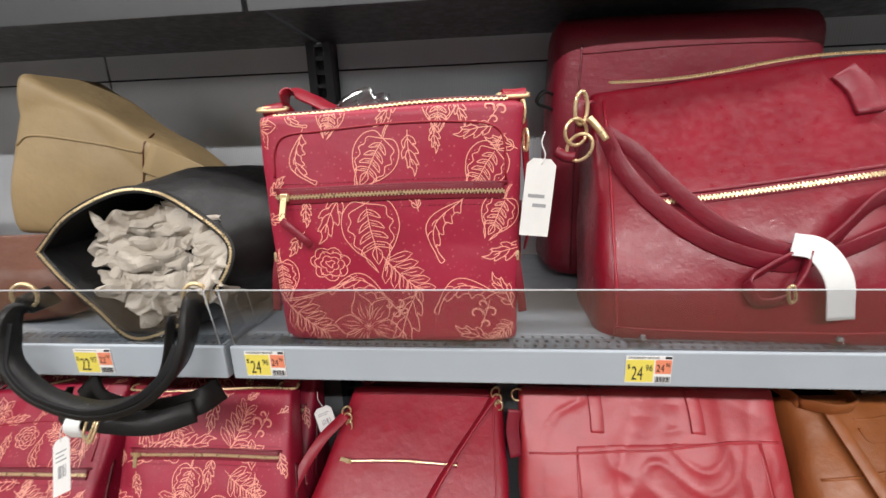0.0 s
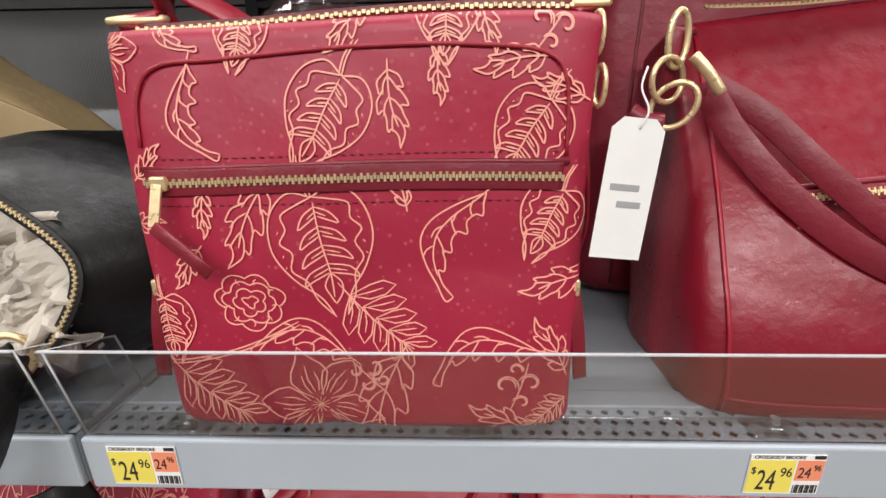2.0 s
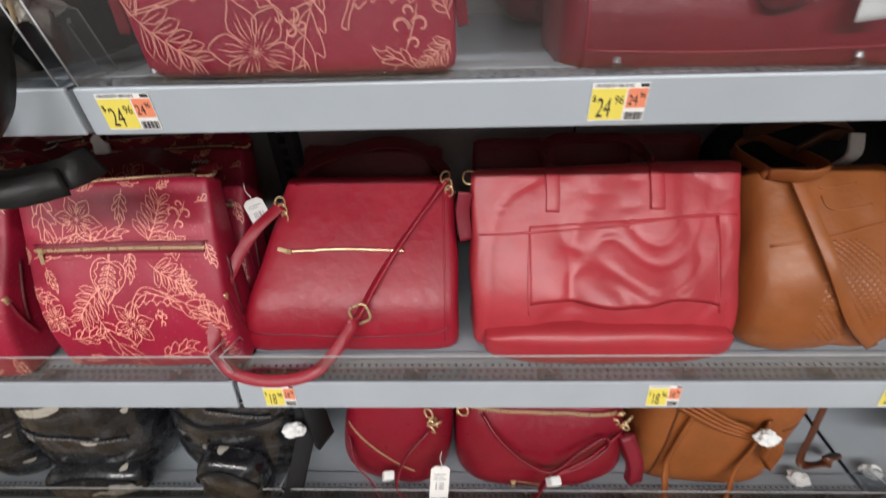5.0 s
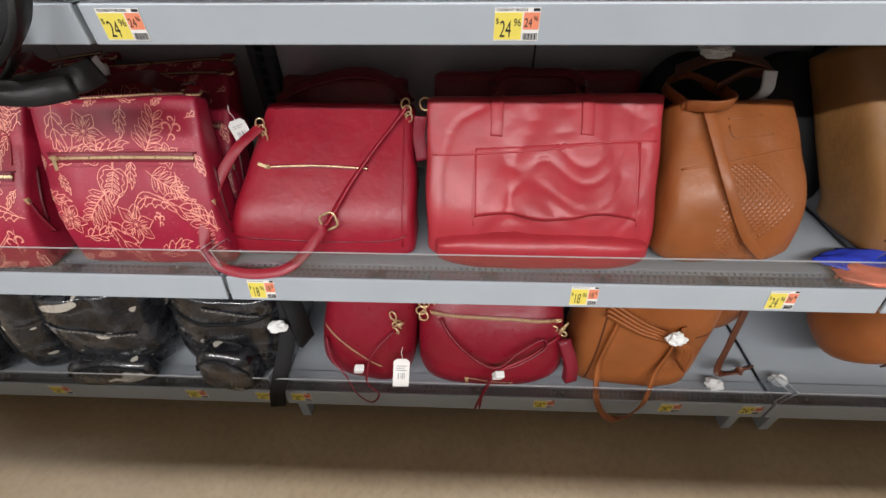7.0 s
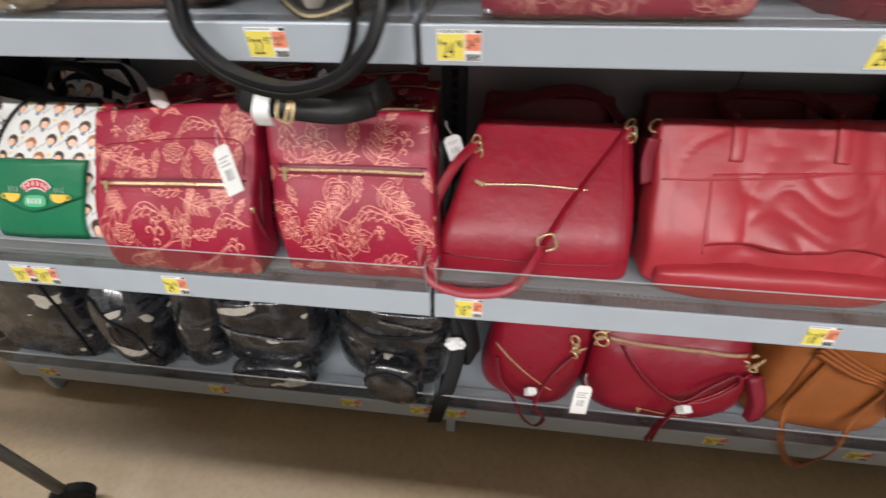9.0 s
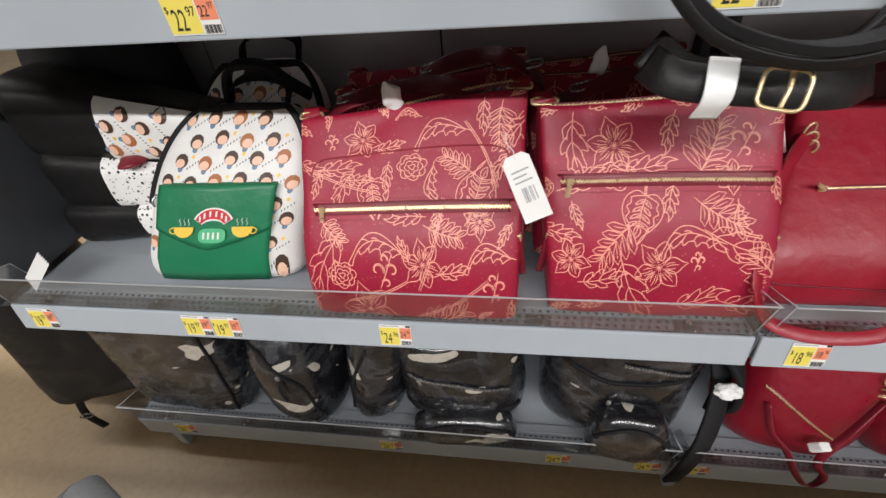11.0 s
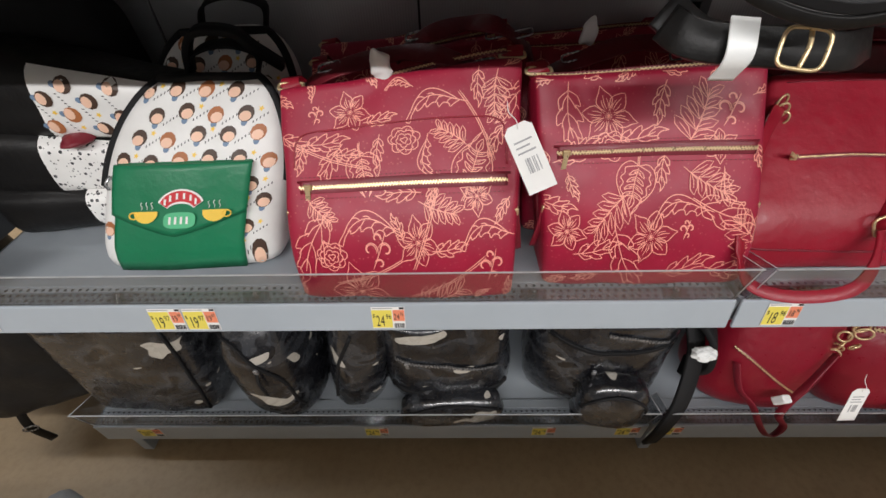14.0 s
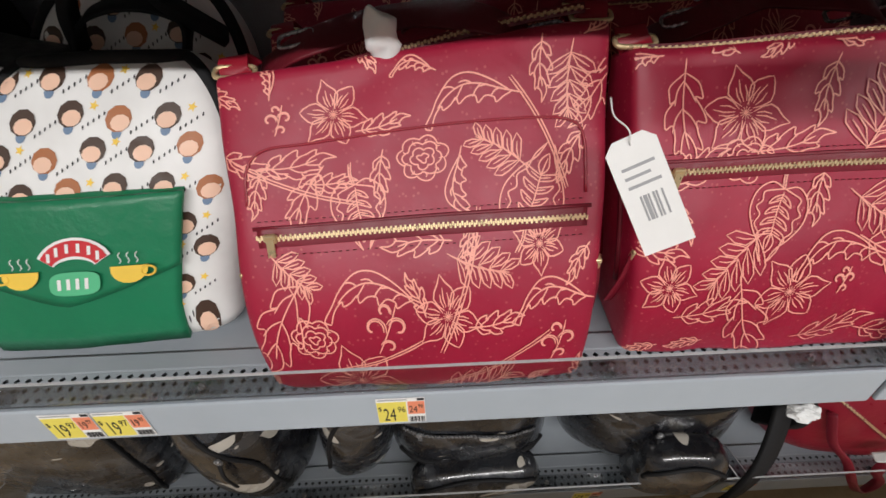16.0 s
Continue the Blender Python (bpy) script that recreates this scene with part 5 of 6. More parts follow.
# ---- middle shelf, east bay ----
XRED = Soft(0.37, 0.13, 0.27, n=7, wt=0.77, dt=0.5, belly=0.03, foot=0.07, lean=40, s0=0.0, s1=0.28, skew=0.035, wr=0.004, freq=6, ridge=0.4, seed=6)
xred = bag("crossbody_bag", XRED, pose(0.175, 0.118, M_ + 0.003), RED, "red leather crossbody bag with zip pocket, slumped on the shelf", "crossbody bag", cols=100, rows=64)
zipper(xred, front_line(XRED, [(-0.114, 0.138), (-0.02, 0.141), (0.077, 0.137)], 12, 0.0015), DEEP, 0, normal=XRED.normal(0.138), pull=0.016, tab_to=(-0.7, -0.3, 0.5), pitch=0.002, width=0.008, tooth=0.0024)
seam("base_seam", XRED, [(-0.165, 0.03), (0.0, 0.026), (0.13, 0.028), (0.165, 0.034)], 0.003, DEEP, xred, 0.0004, 0.003)
seam("side_seam", XRED, [(0.158, 0.02), (0.148, 0.1), (0.136, 0.18), (0.126, 0.255)], 0.003, RED, xred, 0.0004, 0.003)
seam("top_seam", XRED, [(-0.125, 0.252), (0.0, 0.254), (0.12, 0.252)], 0.002, DEEP, xred, 0.0004, 0.002)
p0 = XRED.at(-0.14, 0.215, 0.012)
p1 = XRED.at(0.13, 0.255, 0.012)
for p in (p0, p1):
    for k in range(3):
        metal_ring("strap_ring", p + Vector((0.003 * k, -0.004 * k, 0.006 - 0.011 * k)), 0.008, 0.01, 0.0017, xred, (1, 0.3 - 0.5 * k, 0.2))
strap("strap", [p1, XRED.at(0.112, 0.225, 0.005), XRED.at(0.075, 0.16, 0.005), XRED.at(0.045, 0.1, 0.006), XRED.at(0.018, 0.05, 0.012), (-0.01, -0.105, 0.05), (-0.05, -0.13, 0.03), (-0.12, -0.13, 0.02), (-0.175, -0.115, 0.03), (-0.195, -0.09, 0.07), (-0.182, -0.03, 0.13), (-0.15, 0.03, 0.18), p0], 0.018, 0.0035, lambda f: (0.7, 0, 0.7) if f < 0.35 else ((0.1, 0.7, 0.6) if f < 0.75 else (0.7, 0.6, 0.2)), RED, xred, per=10)
metal_ring("buckle", XRED.at(0.02, 0.05, 0.014), 0.016, 0.015, 0.0023, xred, (1, 0, 0.5), (-0.4, 0.35, 1), None, 0.5)
strap("shoulder_handle", [(-0.1, 0.15, 0.225), (-0.05, 0.17, 0.25), (0.05, 0.19, 0.268), (0.12, 0.19, 0.255), (0.165, 0.16, 0.22)], 0.03, 0.004, (0, 1, 0.4), WINE, xred)
# Rear red bag: darker wine colour carries the shade it stands in.
bag("crossbody_bag", Soft(0.3, 0.1, 0.26, wt=0.85, seed=26, lean=20), pose(0.2, 0.285, M_ + 0.003, 0, 0, -3), WINE, "red leather bag behind another, its shade put into a wine colour", "crossbody bag")

TOTE = Soft(0.425, 0.12, 0.285, n=6, wt=1.0, dt=0.4, belly=0.06, foot=0.06, lean=29, s0=0.0, s1=0.35, wr=0.0065, freq=6.5, ridge=1.0, seed=7, top=lambda x: 0.004 * math.sin(9 * x))
tote = bag("tote_bag", TOTE, pose(0.592, 0.112, M_ + 0.003), NYLON, "red nylon tote with leather handle tabs and creased front pocket", "tote bag", cols=130, rows=90)
seam("pocket_seam", TOTE, [(-0.2, 0.178), (-0.13, 0.18), (0.0, 0.187), (0.12, 0.2), (0.2, 0.202)], 0.0035, NYLON, tote, 0.0008, 0.003)
seam("pocket_edge", TOTE, [(-0.124, 0.06), (-0.126, 0.1), (-0.122, 0.178)], 0.002, NYLON, tote, 0.0005, 0.002)
seam("pocket_edge", TOTE, [(0.173, 0.06), (0.17, 0.1), (0.168, 0.198)], 0.002, NYLON, tote, 0.0005, 0.002)
bm = bmesh.new()
rows = []
for j in range(25):
    rows.append([])
    for i in range(61):
        u = i / 60
        low = 0.068 + 0.008 * math.sin(math.pi * u) + 0.005 * math.sin(9 * u + 0.6)
        f = j / 24
        gape = (1 - f) ** 2 * (0.016 * math.sin(math.pi * u) ** 2 + 0.004 * math.sin(13 * u) ** 2)
        rows[-1].append(bm.verts.new(TOTE.at(-0.122 + 0.295 * u, low + (0.19 + 0.012 * u - low) * f, 0.0004 + 0.0025 * min(1.0, 6 * u, 6 * (1 - u)) * (1 - f) + gape)))
grid_faces(bm, rows)
ext = bmesh.ops.extrude_face_region(bm, geom=list(bm.faces))
bmesh.ops.translate(bm, verts=[v for v in ext["geom"] if isinstance(v, bmesh.types.BMVert)], vec=(0, 0.0025, 0.001))
bmesh.ops.recalc_face_normals(bm, faces=bm.faces)
part("front_pocket", bm, NYLON, tote, "slack open front pocket")
base_roll = Soft(0.4, 0.07, 0.062, n=3.2, wt=0.97, dt=0.8, belly=0.05, foot=0.4, crown=0.35, wr=0.005, freq=9, ridge=0.5, seed=77)
roll = part("base_fold", base_roll.mesh(72, 24), NYLON, tote)
roll.location = (0.002, -0.05, 0.001)
for hx in (-0.085, 0.075):
    seam("handle_tab", TOTE, [(hx, 0.212), (hx + 0.001, 0.24), (hx, 0.284)], 0.021, NYLON, tote, 0.0025, 0.004)
strap("handle", [TOTE.at(-0.085, 0.284, 0.002), (-0.09, 0.16, 0.255), (-0.06, 0.2, 0.268), (0.0, 0.215, 0.262), (0.06, 0.2, 0.266), (0.085, 0.165, 0.255), TOTE.at(0.075, 0.284, 0.002)], 0.02, 0.005, (0, 1, 0.5), WINE, tote)
strap("side_tab", [(-0.222, 0.07, 0.235), (-0.226, 0.06, 0.2), (-0.22, 0.045, 0.16)], 0.022, 0.005, (1, 0.2, 0), DEEP, tote)
metal_ring("hook_ring", (-0.215, 0.1, 0.245), 0.01, 0.012, 0.0018, tote)
# Rear red tote, its shade painted by the darker wine material.
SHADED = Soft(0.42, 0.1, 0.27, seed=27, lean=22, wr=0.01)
shaded = bag("tote_bag", SHADED, pose(0.6, 0.29, M_ + 0.003, 0, 0, 2), WINE, "red nylon tote behind another, its shade put into a wine colour", "tote bag")
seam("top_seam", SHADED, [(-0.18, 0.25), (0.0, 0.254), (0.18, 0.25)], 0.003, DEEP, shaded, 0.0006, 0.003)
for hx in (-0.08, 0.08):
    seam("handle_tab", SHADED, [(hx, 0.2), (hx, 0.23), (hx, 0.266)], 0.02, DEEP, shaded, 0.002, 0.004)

WOVEN = Soft(0.275, 0.15, 0.275, n=3.6, wt=0.78, dt=0.6, belly=0.18, foot=0.1, lean=38, s0=0.12, s1=0.55, wr=0.01, freq=10, ridge=0.5, seed=9)
woven = bag("backpack", WOVEN, pose(0.94, 0.125, M_ + 0.003, 0, 0, 4), COGNAC, "cognac leather backpack with quilted front and looped straps", "backpack", cols=96, rows=64)
bm = bmesh.new()
for i in range(17):
    for j in range(17):
        x = -0.01 + (i - j) * 0.0056
        z = 0.03 + (i + j) * 0.0042
        if abs(x - 0.03) < 0.075 and z < 0.155:
            v = [bm.verts.new(WOVEN.at(x + dx * 0.0052, z + dz * 0.0039, 0.0)) for dx, dz in ((-1, 0), (0, -1), (1, 0), (0, 1))]
            t = bm.verts.new(WOVEN.at(x, z, 0.0014))
            for k in range(4):
                bm.faces.new((v[k], v[(k + 1) % 4], t))
tagged(part("quilting", bm, COGNAC, woven, "raised diamond quilting", smooth=False), kind="stuff")
seam("yoke_seam", WOVEN, [(-0.11, 0.15), (-0.04, 0.158), (0.05, 0.175), (0.1, 0.18)], 0.004, COGNAC, woven, 0.0008, 0.003)
seam("patch", WOVEN, [(-0.03, 0.222), (-0.026, 0.205), (-0.01, 0.2), (0.02, 0.202), (0.045, 0.206)], 0.003, COGNAC, woven, 0.0008, 0.002)
seam("patch", WOVEN, [(-0.03, 0.235), (0.0, 0.236), (0.03, 0.24)], 0.003, COGNAC, woven, 0.0008, 0.002)
strap("strap", [WOVEN.at(-0.07, 0.25, 0.012), WOVEN.at(-0.06, 0.18, 0.014), WOVEN.at(-0.045, 0.12, 0.012), WOVEN.at(0.0, 0.07, 0.01), WOVEN.at(0.06, 0.025, 0.008)], 0.017, 0.004, (0.9, 0, 0.3), COGNAC, woven)
strap("collar_loop", [WOVEN.at(-0.1, 0.262, 0.01), WOVEN.at(-0.07, 0.25, 0.03), WOVEN.at(-0.03, 0.262, 0.02), (0.0, 0.16, 0.25), (-0.05, 0.19, 0.262), (-0.1, 0.16, 0.255), WOVEN.at(-0.1, 0.262, 0.01)], 0.02, 0.004, (0, -0.3, 1), COGNAC, woven)
strap("top_strap", [(-0.02, 0.13, 0.262), (0.03, 0.14, 0.285), (0.08, 0.16, 0.275)], 0.02, 0.005, (0, -0.3, 1), CHOCO, woven)
strap("side_strap", [(0.075, 0.12, 0.24), (0.11, 0.08, 0.19), (0.12, 0.04, 0.12)], 0.016, 0.004, (0, 1, 0.3), COGNAC, woven)
wt_ = thing("tissue_tie", "white tissue band round a leather strap", "tissue")
strap("tissue", [(0.985, 0.245, 0.805), (0.99, 0.235, 0.83), (0.992, 0.25, 0.858)], 0.022, 0.006, (1, 0, 0.1), TISSUE, wt_)
for bx, by, s in ((0.93, 0.31, 28), (1.12, 0.31, 29)):
    bag("backpack", Soft(0.24, 0.12, 0.3, crown=0.4, seed=s, lean=15), pose(bx, by, M_ + 0.003), WEB, "black backpack in shade at the back of the shelf", "backpack")
strap("back_strap", [(0.85, 0.3, 0.84), (0.9, 0.26, 0.88), (0.97, 0.27, 0.87), (1.02, 0.3, 0.85)], 0.025, 0.004, (0, 1, 0.3), CHOCO, thing("bag_strap", "dark brown strap draped over bags behind", "strap"))
flk = thing("tissue_wad", "pale tissue scrap lying over dark straps", "tissue")
crumple("tissue", (0.895, 0.27, 0.885), (0.03, 0.02, 0.01), TISSUE, flk, 3.0, 0.3)

CARAMEL = Soft(0.34, 0.17, 0.36, n=5, wt=1.0, dt=0.75, belly=0.05, foot=0.06, lean=30, s0=0.05, s1=0.4, wr=0.004, seed=19, skew=-0.1)
car = bag("handbag", CARAMEL, pose(1.375, 0.17, M_ + 0.003, 0, 0, 8), leather("caramel_leather", (0.27, 0.13, 0.04), 0.5), "caramel brown leather handbag with piped corner seams", "handbag")
seam("corner_seam", CARAMEL, [(-0.13, 0.02), (-0.13, 0.15), (-0.13, 0.34)], 0.003, CHOCO, car)
seam("base_seam", CARAMEL, [(-0.15, 0.045), (0.0, 0.05), (0.15, 0.05)], 0.003, CHOCO, car)
for nm, mt, x, y, z, s in (("blue", paint("blue_film", (0.02, 0.05, 0.5), 0.2, 0.2, 30), 1.225, 0.06, M_ + 0.016, 31), ("orange", paint("orange_film", (0.75, 0.2, 0.12), 0.25, 0.2, 30), 1.225, 0.03, M_ + 0.012, 32)):
    pk = thing("film_packet", "crumpled shiny %s plastic packet lying on the shelf" % nm, "packet")
    crumple("film", (x, y, z), (0.1, 0.03, 0.012), mt, pk, s, 0.3, False)

# ---- middle shelf, west bay: backpacks ----
PACK = Soft(0.292, 0.15, 0.27, n=5, wt=0.95, dt=0.7, belly=0.05, foot=0.04, crown=0.6, lean=22, s0=0.0, s1=0.1, wr=0.003, seed=8, skew=0.075)
BROWN = paint("brown_print", (0.06, 0.03, 0.018), 0.5)
PEACH = paint("peach_print", (0.85, 0.55, 0.4), 0.5)
AUBURN = paint("auburn_print", (0.4, 0.14, 0.05), 0.5)
SLATE = paint("slate_print", (0.16, 0.24, 0.36), 0.5)
STAR = paint("yellow_print", (0.9, 0.6, 0.08), 0.5)


def blob(bm, soft, x, z, rx, rz, off, star=False):
    c = bm.verts.new(soft.at(x, z, off))
    n = 10
    ring = []
    for i in range(n):
        a = 2 * math.pi * i / n
        k = (0.45 if i % 2 else 1.0) if star else 1.0
        ring.append(bm.verts.new(soft.at(x + rx * k * math.cos(a), z + rz * k * math.sin(a), off)))
    for i in range(n):
        bm.faces.new((c, ring[i], ring[(i + 1) % n]))


def spot_print(ob, soft, seed, lo=0.018, lift=0.0):
    """Scattered plain two-tone spots, stars and dark dashes on white."""
    rnd = random.Random(seed)
    layers = {"brown_spot_print": (BROWN, bmesh.new()), "auburn_spot_print": (AUBURN, bmesh.new()), "peach_spot_print": (PEACH, bmesh.new()), "yellow_star_print": (STAR, bmesh.new()), "blue_spot_print": (SLATE, bmesh.new()), "dark_dash_print": (INK, bmesh.new())}
    row = 0
    z = lo
    while z < soft.h * 0.97:
        x = -0.145 + (0.022 if row % 2 else 0.0)
        i = 0
        while x < 0.145:
            zz = z + rnd.uniform(-0.004, 0.004)
            if abs(x) < soft.size(zz / soft.h)[0] * 0.86:
                hair = "auburn_spot_print" if (i + row) % 3 == 1 else "brown_spot_print"
                blob(layers[hair][1], soft, x, zz, 0.012, 0.0118, 0.0006 + lift)
                blob(layers["blue_spot_print"][1], soft, x - 0.001, zz - 0.0125, 0.0045, 0.005, 0.0005 + lift)
                blob(layers["peach_spot_print"][1], soft, x + rnd.uniform(-0.002, 0.002), zz - 0.0035, 0.0088, 0.0072, 0.001 + lift)
                sx = x + 0.02
                if abs(sx) < soft.size(zz / soft.h)[0] * 0.86:
                    if i % 2:
                        blob(layers["yellow_star_print"][1], soft, sx, zz + 0.006, 0.0045, 0.0045, 0.0006 + lift, True)
                    for k in range(5):
                        dx, dz = sx - 0.008 + k * 0.0045, zz - 0.012 + k * 0.0028
                        if abs(dx) < soft.size(dz / soft.h)[0] * 0.9 and dz > 0.005:
                            blob(layers["dark_dash_print"][1], soft, dx, dz, 0.0008, 0.002, 0.0006 + lift)
            x += 0.043
            i += 1
        z += 0.033
        row += 1
    for nm, (mt, bm) in layers.items():
        tagged(part(nm, bm, mt, ob, smooth=False), kind="stuff")


def backpack(soft, m, label, seed):
    ob = bag("backpack", soft, m, SPOTS, label, "backpack", cols=90, rows=60)
    spot_print(ob, soft, seed)
    vs = [0.42 + 0.55 * math.sin(0.5 * math.pi * i / 14) for i in range(15)]
    side = [(soft.size(v)[0] * 0.97, v * soft.h) for v in vs]
    across = side[-1][0]
    edge = [soft.at(-x, z, 0.001) for x, z in side] + [soft.at(across * (k / 4), side[-1][1] + 0.002 * (4 - abs(k)) / 4, 0.001) for k in range(-3, 4)] + [soft.at(x, z, 0.001) for x, z in side[::-1]]
    part("zip_band", tube_bm(smooth_line(edge, 3), 0.0065, 8), WEB, ob, "black zip band")
    strap("grab_handle", [soft.bend(-0.05, 0.02, soft.h - 0.01), soft.bend(-0.045, 0.02, soft.h + 0.03), soft.bend(0.0, 0.02, soft.h + 0.042), soft.bend(0.05, 0.02, soft.h + 0.028), soft.bend(0.055, 0.02, soft.h - 0.01)], 0.026, 0.004, (0, 1, 0.2), WEB, ob)
    return ob


pack = backpack(PACK, pose(-0.848, 0.145, M_ + 0.003, 0, 0, 2), "white vinyl backpack with brown spots and a green flap pocket", 5)
bm = bmesh.new()
rows = []
for j in range(17):
    z = 0.006 + (0.143 - 0.006) * j / 16
    rows.append([bm.verts.new(PACK.at(-0.108 + 0.2 * i / 24, z, 0.007 + 0.006 * math.sin(math.pi * i / 24) * math.sin(math.pi * j / 17))) for i in range(25)])
grid_faces(bm, rows)
ext = bmesh.ops.extrude_face_region(bm, geom=list(bm.faces))
bmesh.ops.translate(bm, verts=[v for v in ext["geom"] if isinstance(v, bmesh.types.BMVert)], vec=(0, 0.024, 0.006))
bmesh.ops.recalc_face_normals(bm, faces=bm.faces)
flap_pocket = part("flap_pocket", bm, GREEN, pack, "green leather pocket")
bm = bmesh.new()
rows = []
for j in range(13):
    f = j / 12
    rows.append([])
    for i in range(25):
        u = i / 24
        low = 0.075 - 0.034 * (1 - abs(2 * u - 1) ** 1.2)
        rows[-1].append(bm.verts.new(PACK.at(-0.11 + 0.204 * u, low + (0.147 - low) * f, 0.0115 + 0.006 * math.sin(math.pi * u))))
grid_faces(bm, rows)
ext = bmesh.ops.extrude_face_region(bm, geom=list(bm.faces))
bmesh.ops.translate(bm, verts=[v for v in ext["geom"] if isinstance(v, bmesh.types.BMVert)], vec=(0, 0.003, 0))
bmesh.ops.recalc_face_normals(bm, faces=bm.faces)
part("flap", bm, GREEN, flap_pocket)


def emblem():
    """Plain shapes of the stitched badge: red arch, green plaque and two yellow cups."""
    cx, cz = 0.0, 0.079
    off = 0.0192

    def shape(name, pts, mt, o):
        b = bmesh.new()
        b.faces.new([b.verts.new(PACK.at(cx + x * 1.12, cz + z * 1.12, off + o)) for x, z in pts])
        part(name, b, mt, flap_pocket, smooth=False)
    arch = [(0.029 * math.cos(a), 0.004 + 0.024 * math.sin(a)) for a in [math.pi * (0.12 + 0.76 * i / 10) for i in range(11)]]
    inner = [(0.019 * math.cos(a), 0.002 + 0.012 * math.sin(a)) for a in [math.pi * (0.88 - 0.76 * i / 10) for i in range(11)]]
    shape("badge_white", [(x * 1.1, z * 1.08) for x, z in arch] + [(x * 0.95, z * 0.8) for x, z in inner], CARD, 0.0)
    shape("badge_arch", arch + inner, paint("badge_red", (0.6, 0.03, 0.04), 0.5), 0.0006)
    shape("badge_plaque", [(0.021 * math.copysign(abs(math.cos(a)) ** 0.6, math.cos(a)), -0.011 + 0.011 * math.copysign(abs(math.sin(a)) ** 0.6, math.sin(a))) for a in [2 * math.pi * i / 20 for i in range(20)]], paint("badge_green", (0.1, 0.5, 0.25), 0.5), 0.0006)
    for i in range(4):
        shape("badge_bar", [(-0.014 + 0.0075 * i, -0.016), (-0.011 + 0.0075 * i, -0.016), (-0.011 + 0.0075 * i, -0.006), (-0.014 + 0.0075 * i, -0.006)], CARD, 0.0012)
    for i in range(6):
        a = math.pi * (0.8 - 0.12 * i)
        x, z = 0.0245 * math.cos(a), 0.003 + 0.0185 * math.sin(a)
        shape("badge_bar", [(x - 0.0014, z - 0.004), (x + 0.0014, z - 0.004), (x + 0.0014, z + 0.004), (x - 0.0014, z + 0.004)], CARD, 0.0012)
    for s in (-1, 1):
        shape("badge_cup", [(s * (0.045 + 0.016 * math.cos(a)), 0.0 + (0.014 * math.sin(a) if math.sin(a) < 0 else 0.002)) for a in [2 * math.pi * i / 20 for i in range(20)]], STAR, 0.0006)
        part("badge_cup_handle", tube_bm([PACK.at(cx + 1.12 * s * (0.061 + 0.006 * math.cos(a)), cz - 0.004 + 0.005 * math.sin(a), off + 0.0006) for a in [2 * math.pi * i / 12 for i in range(12)]], 0.0012, 5, None, True), STAR, flap_pocket)
        for k in range(3):
            part("badge_steam", tube_bm([PACK.at(cx + 1.12 * s * (0.037 + 0.007 * k) + 0.0015 * math.sin(i * 1.3), cz + 0.005 + 0.0022 * i, off + 0.0006) for i in range(6)], 0.0005, 5), CARD, flap_pocket)


emblem()
tube("zip_pull_ring", [PACK.at(-0.122, 0.13, 0.002), PACK.at(-0.125, 0.12, 0.008), PACK.at(-0.122, 0.11, 0.004)], 0.0022, NICKEL, pack)
PACK2 = Soft(0.25, 0.1, 0.302, n=4, wt=0.95, dt=0.7, crown=0.42, lean=14, s0=0.0, s1=0.1, seed=18, skew=0.06)
backpack(PACK2, pose(-0.835, 0.262, M_ + 0.003, 0, 0, 3), "white spotted backpack in shade behind another", 9)
part("padded_strap", strap_bm(smooth_line([(-0.83, 0.27, 0.81), (-0.815, 0.262, 0.85), (-0.79, 0.26, 0.872), (-0.74, 0.262, 0.868), (-0.72, 0.27, 0.845), (-0.69, 0.29, 0.81)], 6), 0.022, 0.01, (0, 1, 0.2)), WEB, thing("backpack_straps", "black padded backpack straps in shade", "strap"))


def lying_pack(x, y, z, ry, rz, w, h, print_mat, label, seed, start=0.55):
    """A backpack on its side: black base, white printed upper part."""
    s = Soft(w, 0.13, h, n=3.5, wt=0.55, dt=0.7, belly=0.1, wr=0.005, seed=seed)
    ob = bag("backpack", s, pose(x, y, z, 0, ry, rz), BLACK, label, "backpack")
    bm = bmesh.new()
    rows = []
    for j in range(13):
        zz = h * (start + (0.96 - start) * j / 12)
        a = s.size(zz / h)[0] * 0.93
        rows.append([bm.verts.new(s.at(-a + 2 * a * i / 20, zz, 0.003)) for i in range(21)])
    grid_faces(bm, rows)
    part("printed_panel", bm, print_mat, ob, "white printed vinyl panel")
    if print_mat is SPOTS:
        spot_print(ob, s, seed, h * start + 0.012, 0.0032)
    return ob


l1 = lying_pack(-1.2, 0.25, M_ + 0.25, 97, 0, 0.16, 0.36, SPOTS, "black and white spotted backpack lying on others", 41, 0.48)
l2 = lying_pack(-1.19, 0.235, M_ + 0.135, 92, 0, 0.14, 0.3, SPECK, "black and white speckled backpack lying on its side", 42, 0.42)
l3 = lying_pack(-1.19, 0.215, M_ + 0.052, 87, 0, 0.1, 0.3, SPECK, "black and white speckled backpack at the bottom of a pile", 43)
DUSKPACK = Soft(0.34, 0.12, 0.385, n=3.5, wt=0.85, dt=0.8, crown=0.25, wr=0.008, seed=44)
bag("backpack", DUSKPACK, pose(-1.12, 0.36, M_ + 0.003, 0, 0, 0), WEB, "black backpack standing in shade behind a pile", "backpack")
for rx, rz in ((-1.0, 0.742), (-0.97, 0.655)):
    ln = thing("red_lining", "red cloth lining showing between black backpacks", "lining")
    crumple("cloth", (rx, 0.19, rz), (0.022, 0.03, 0.009), DEEP, ln, rx * 9, 0.2, False, 3)
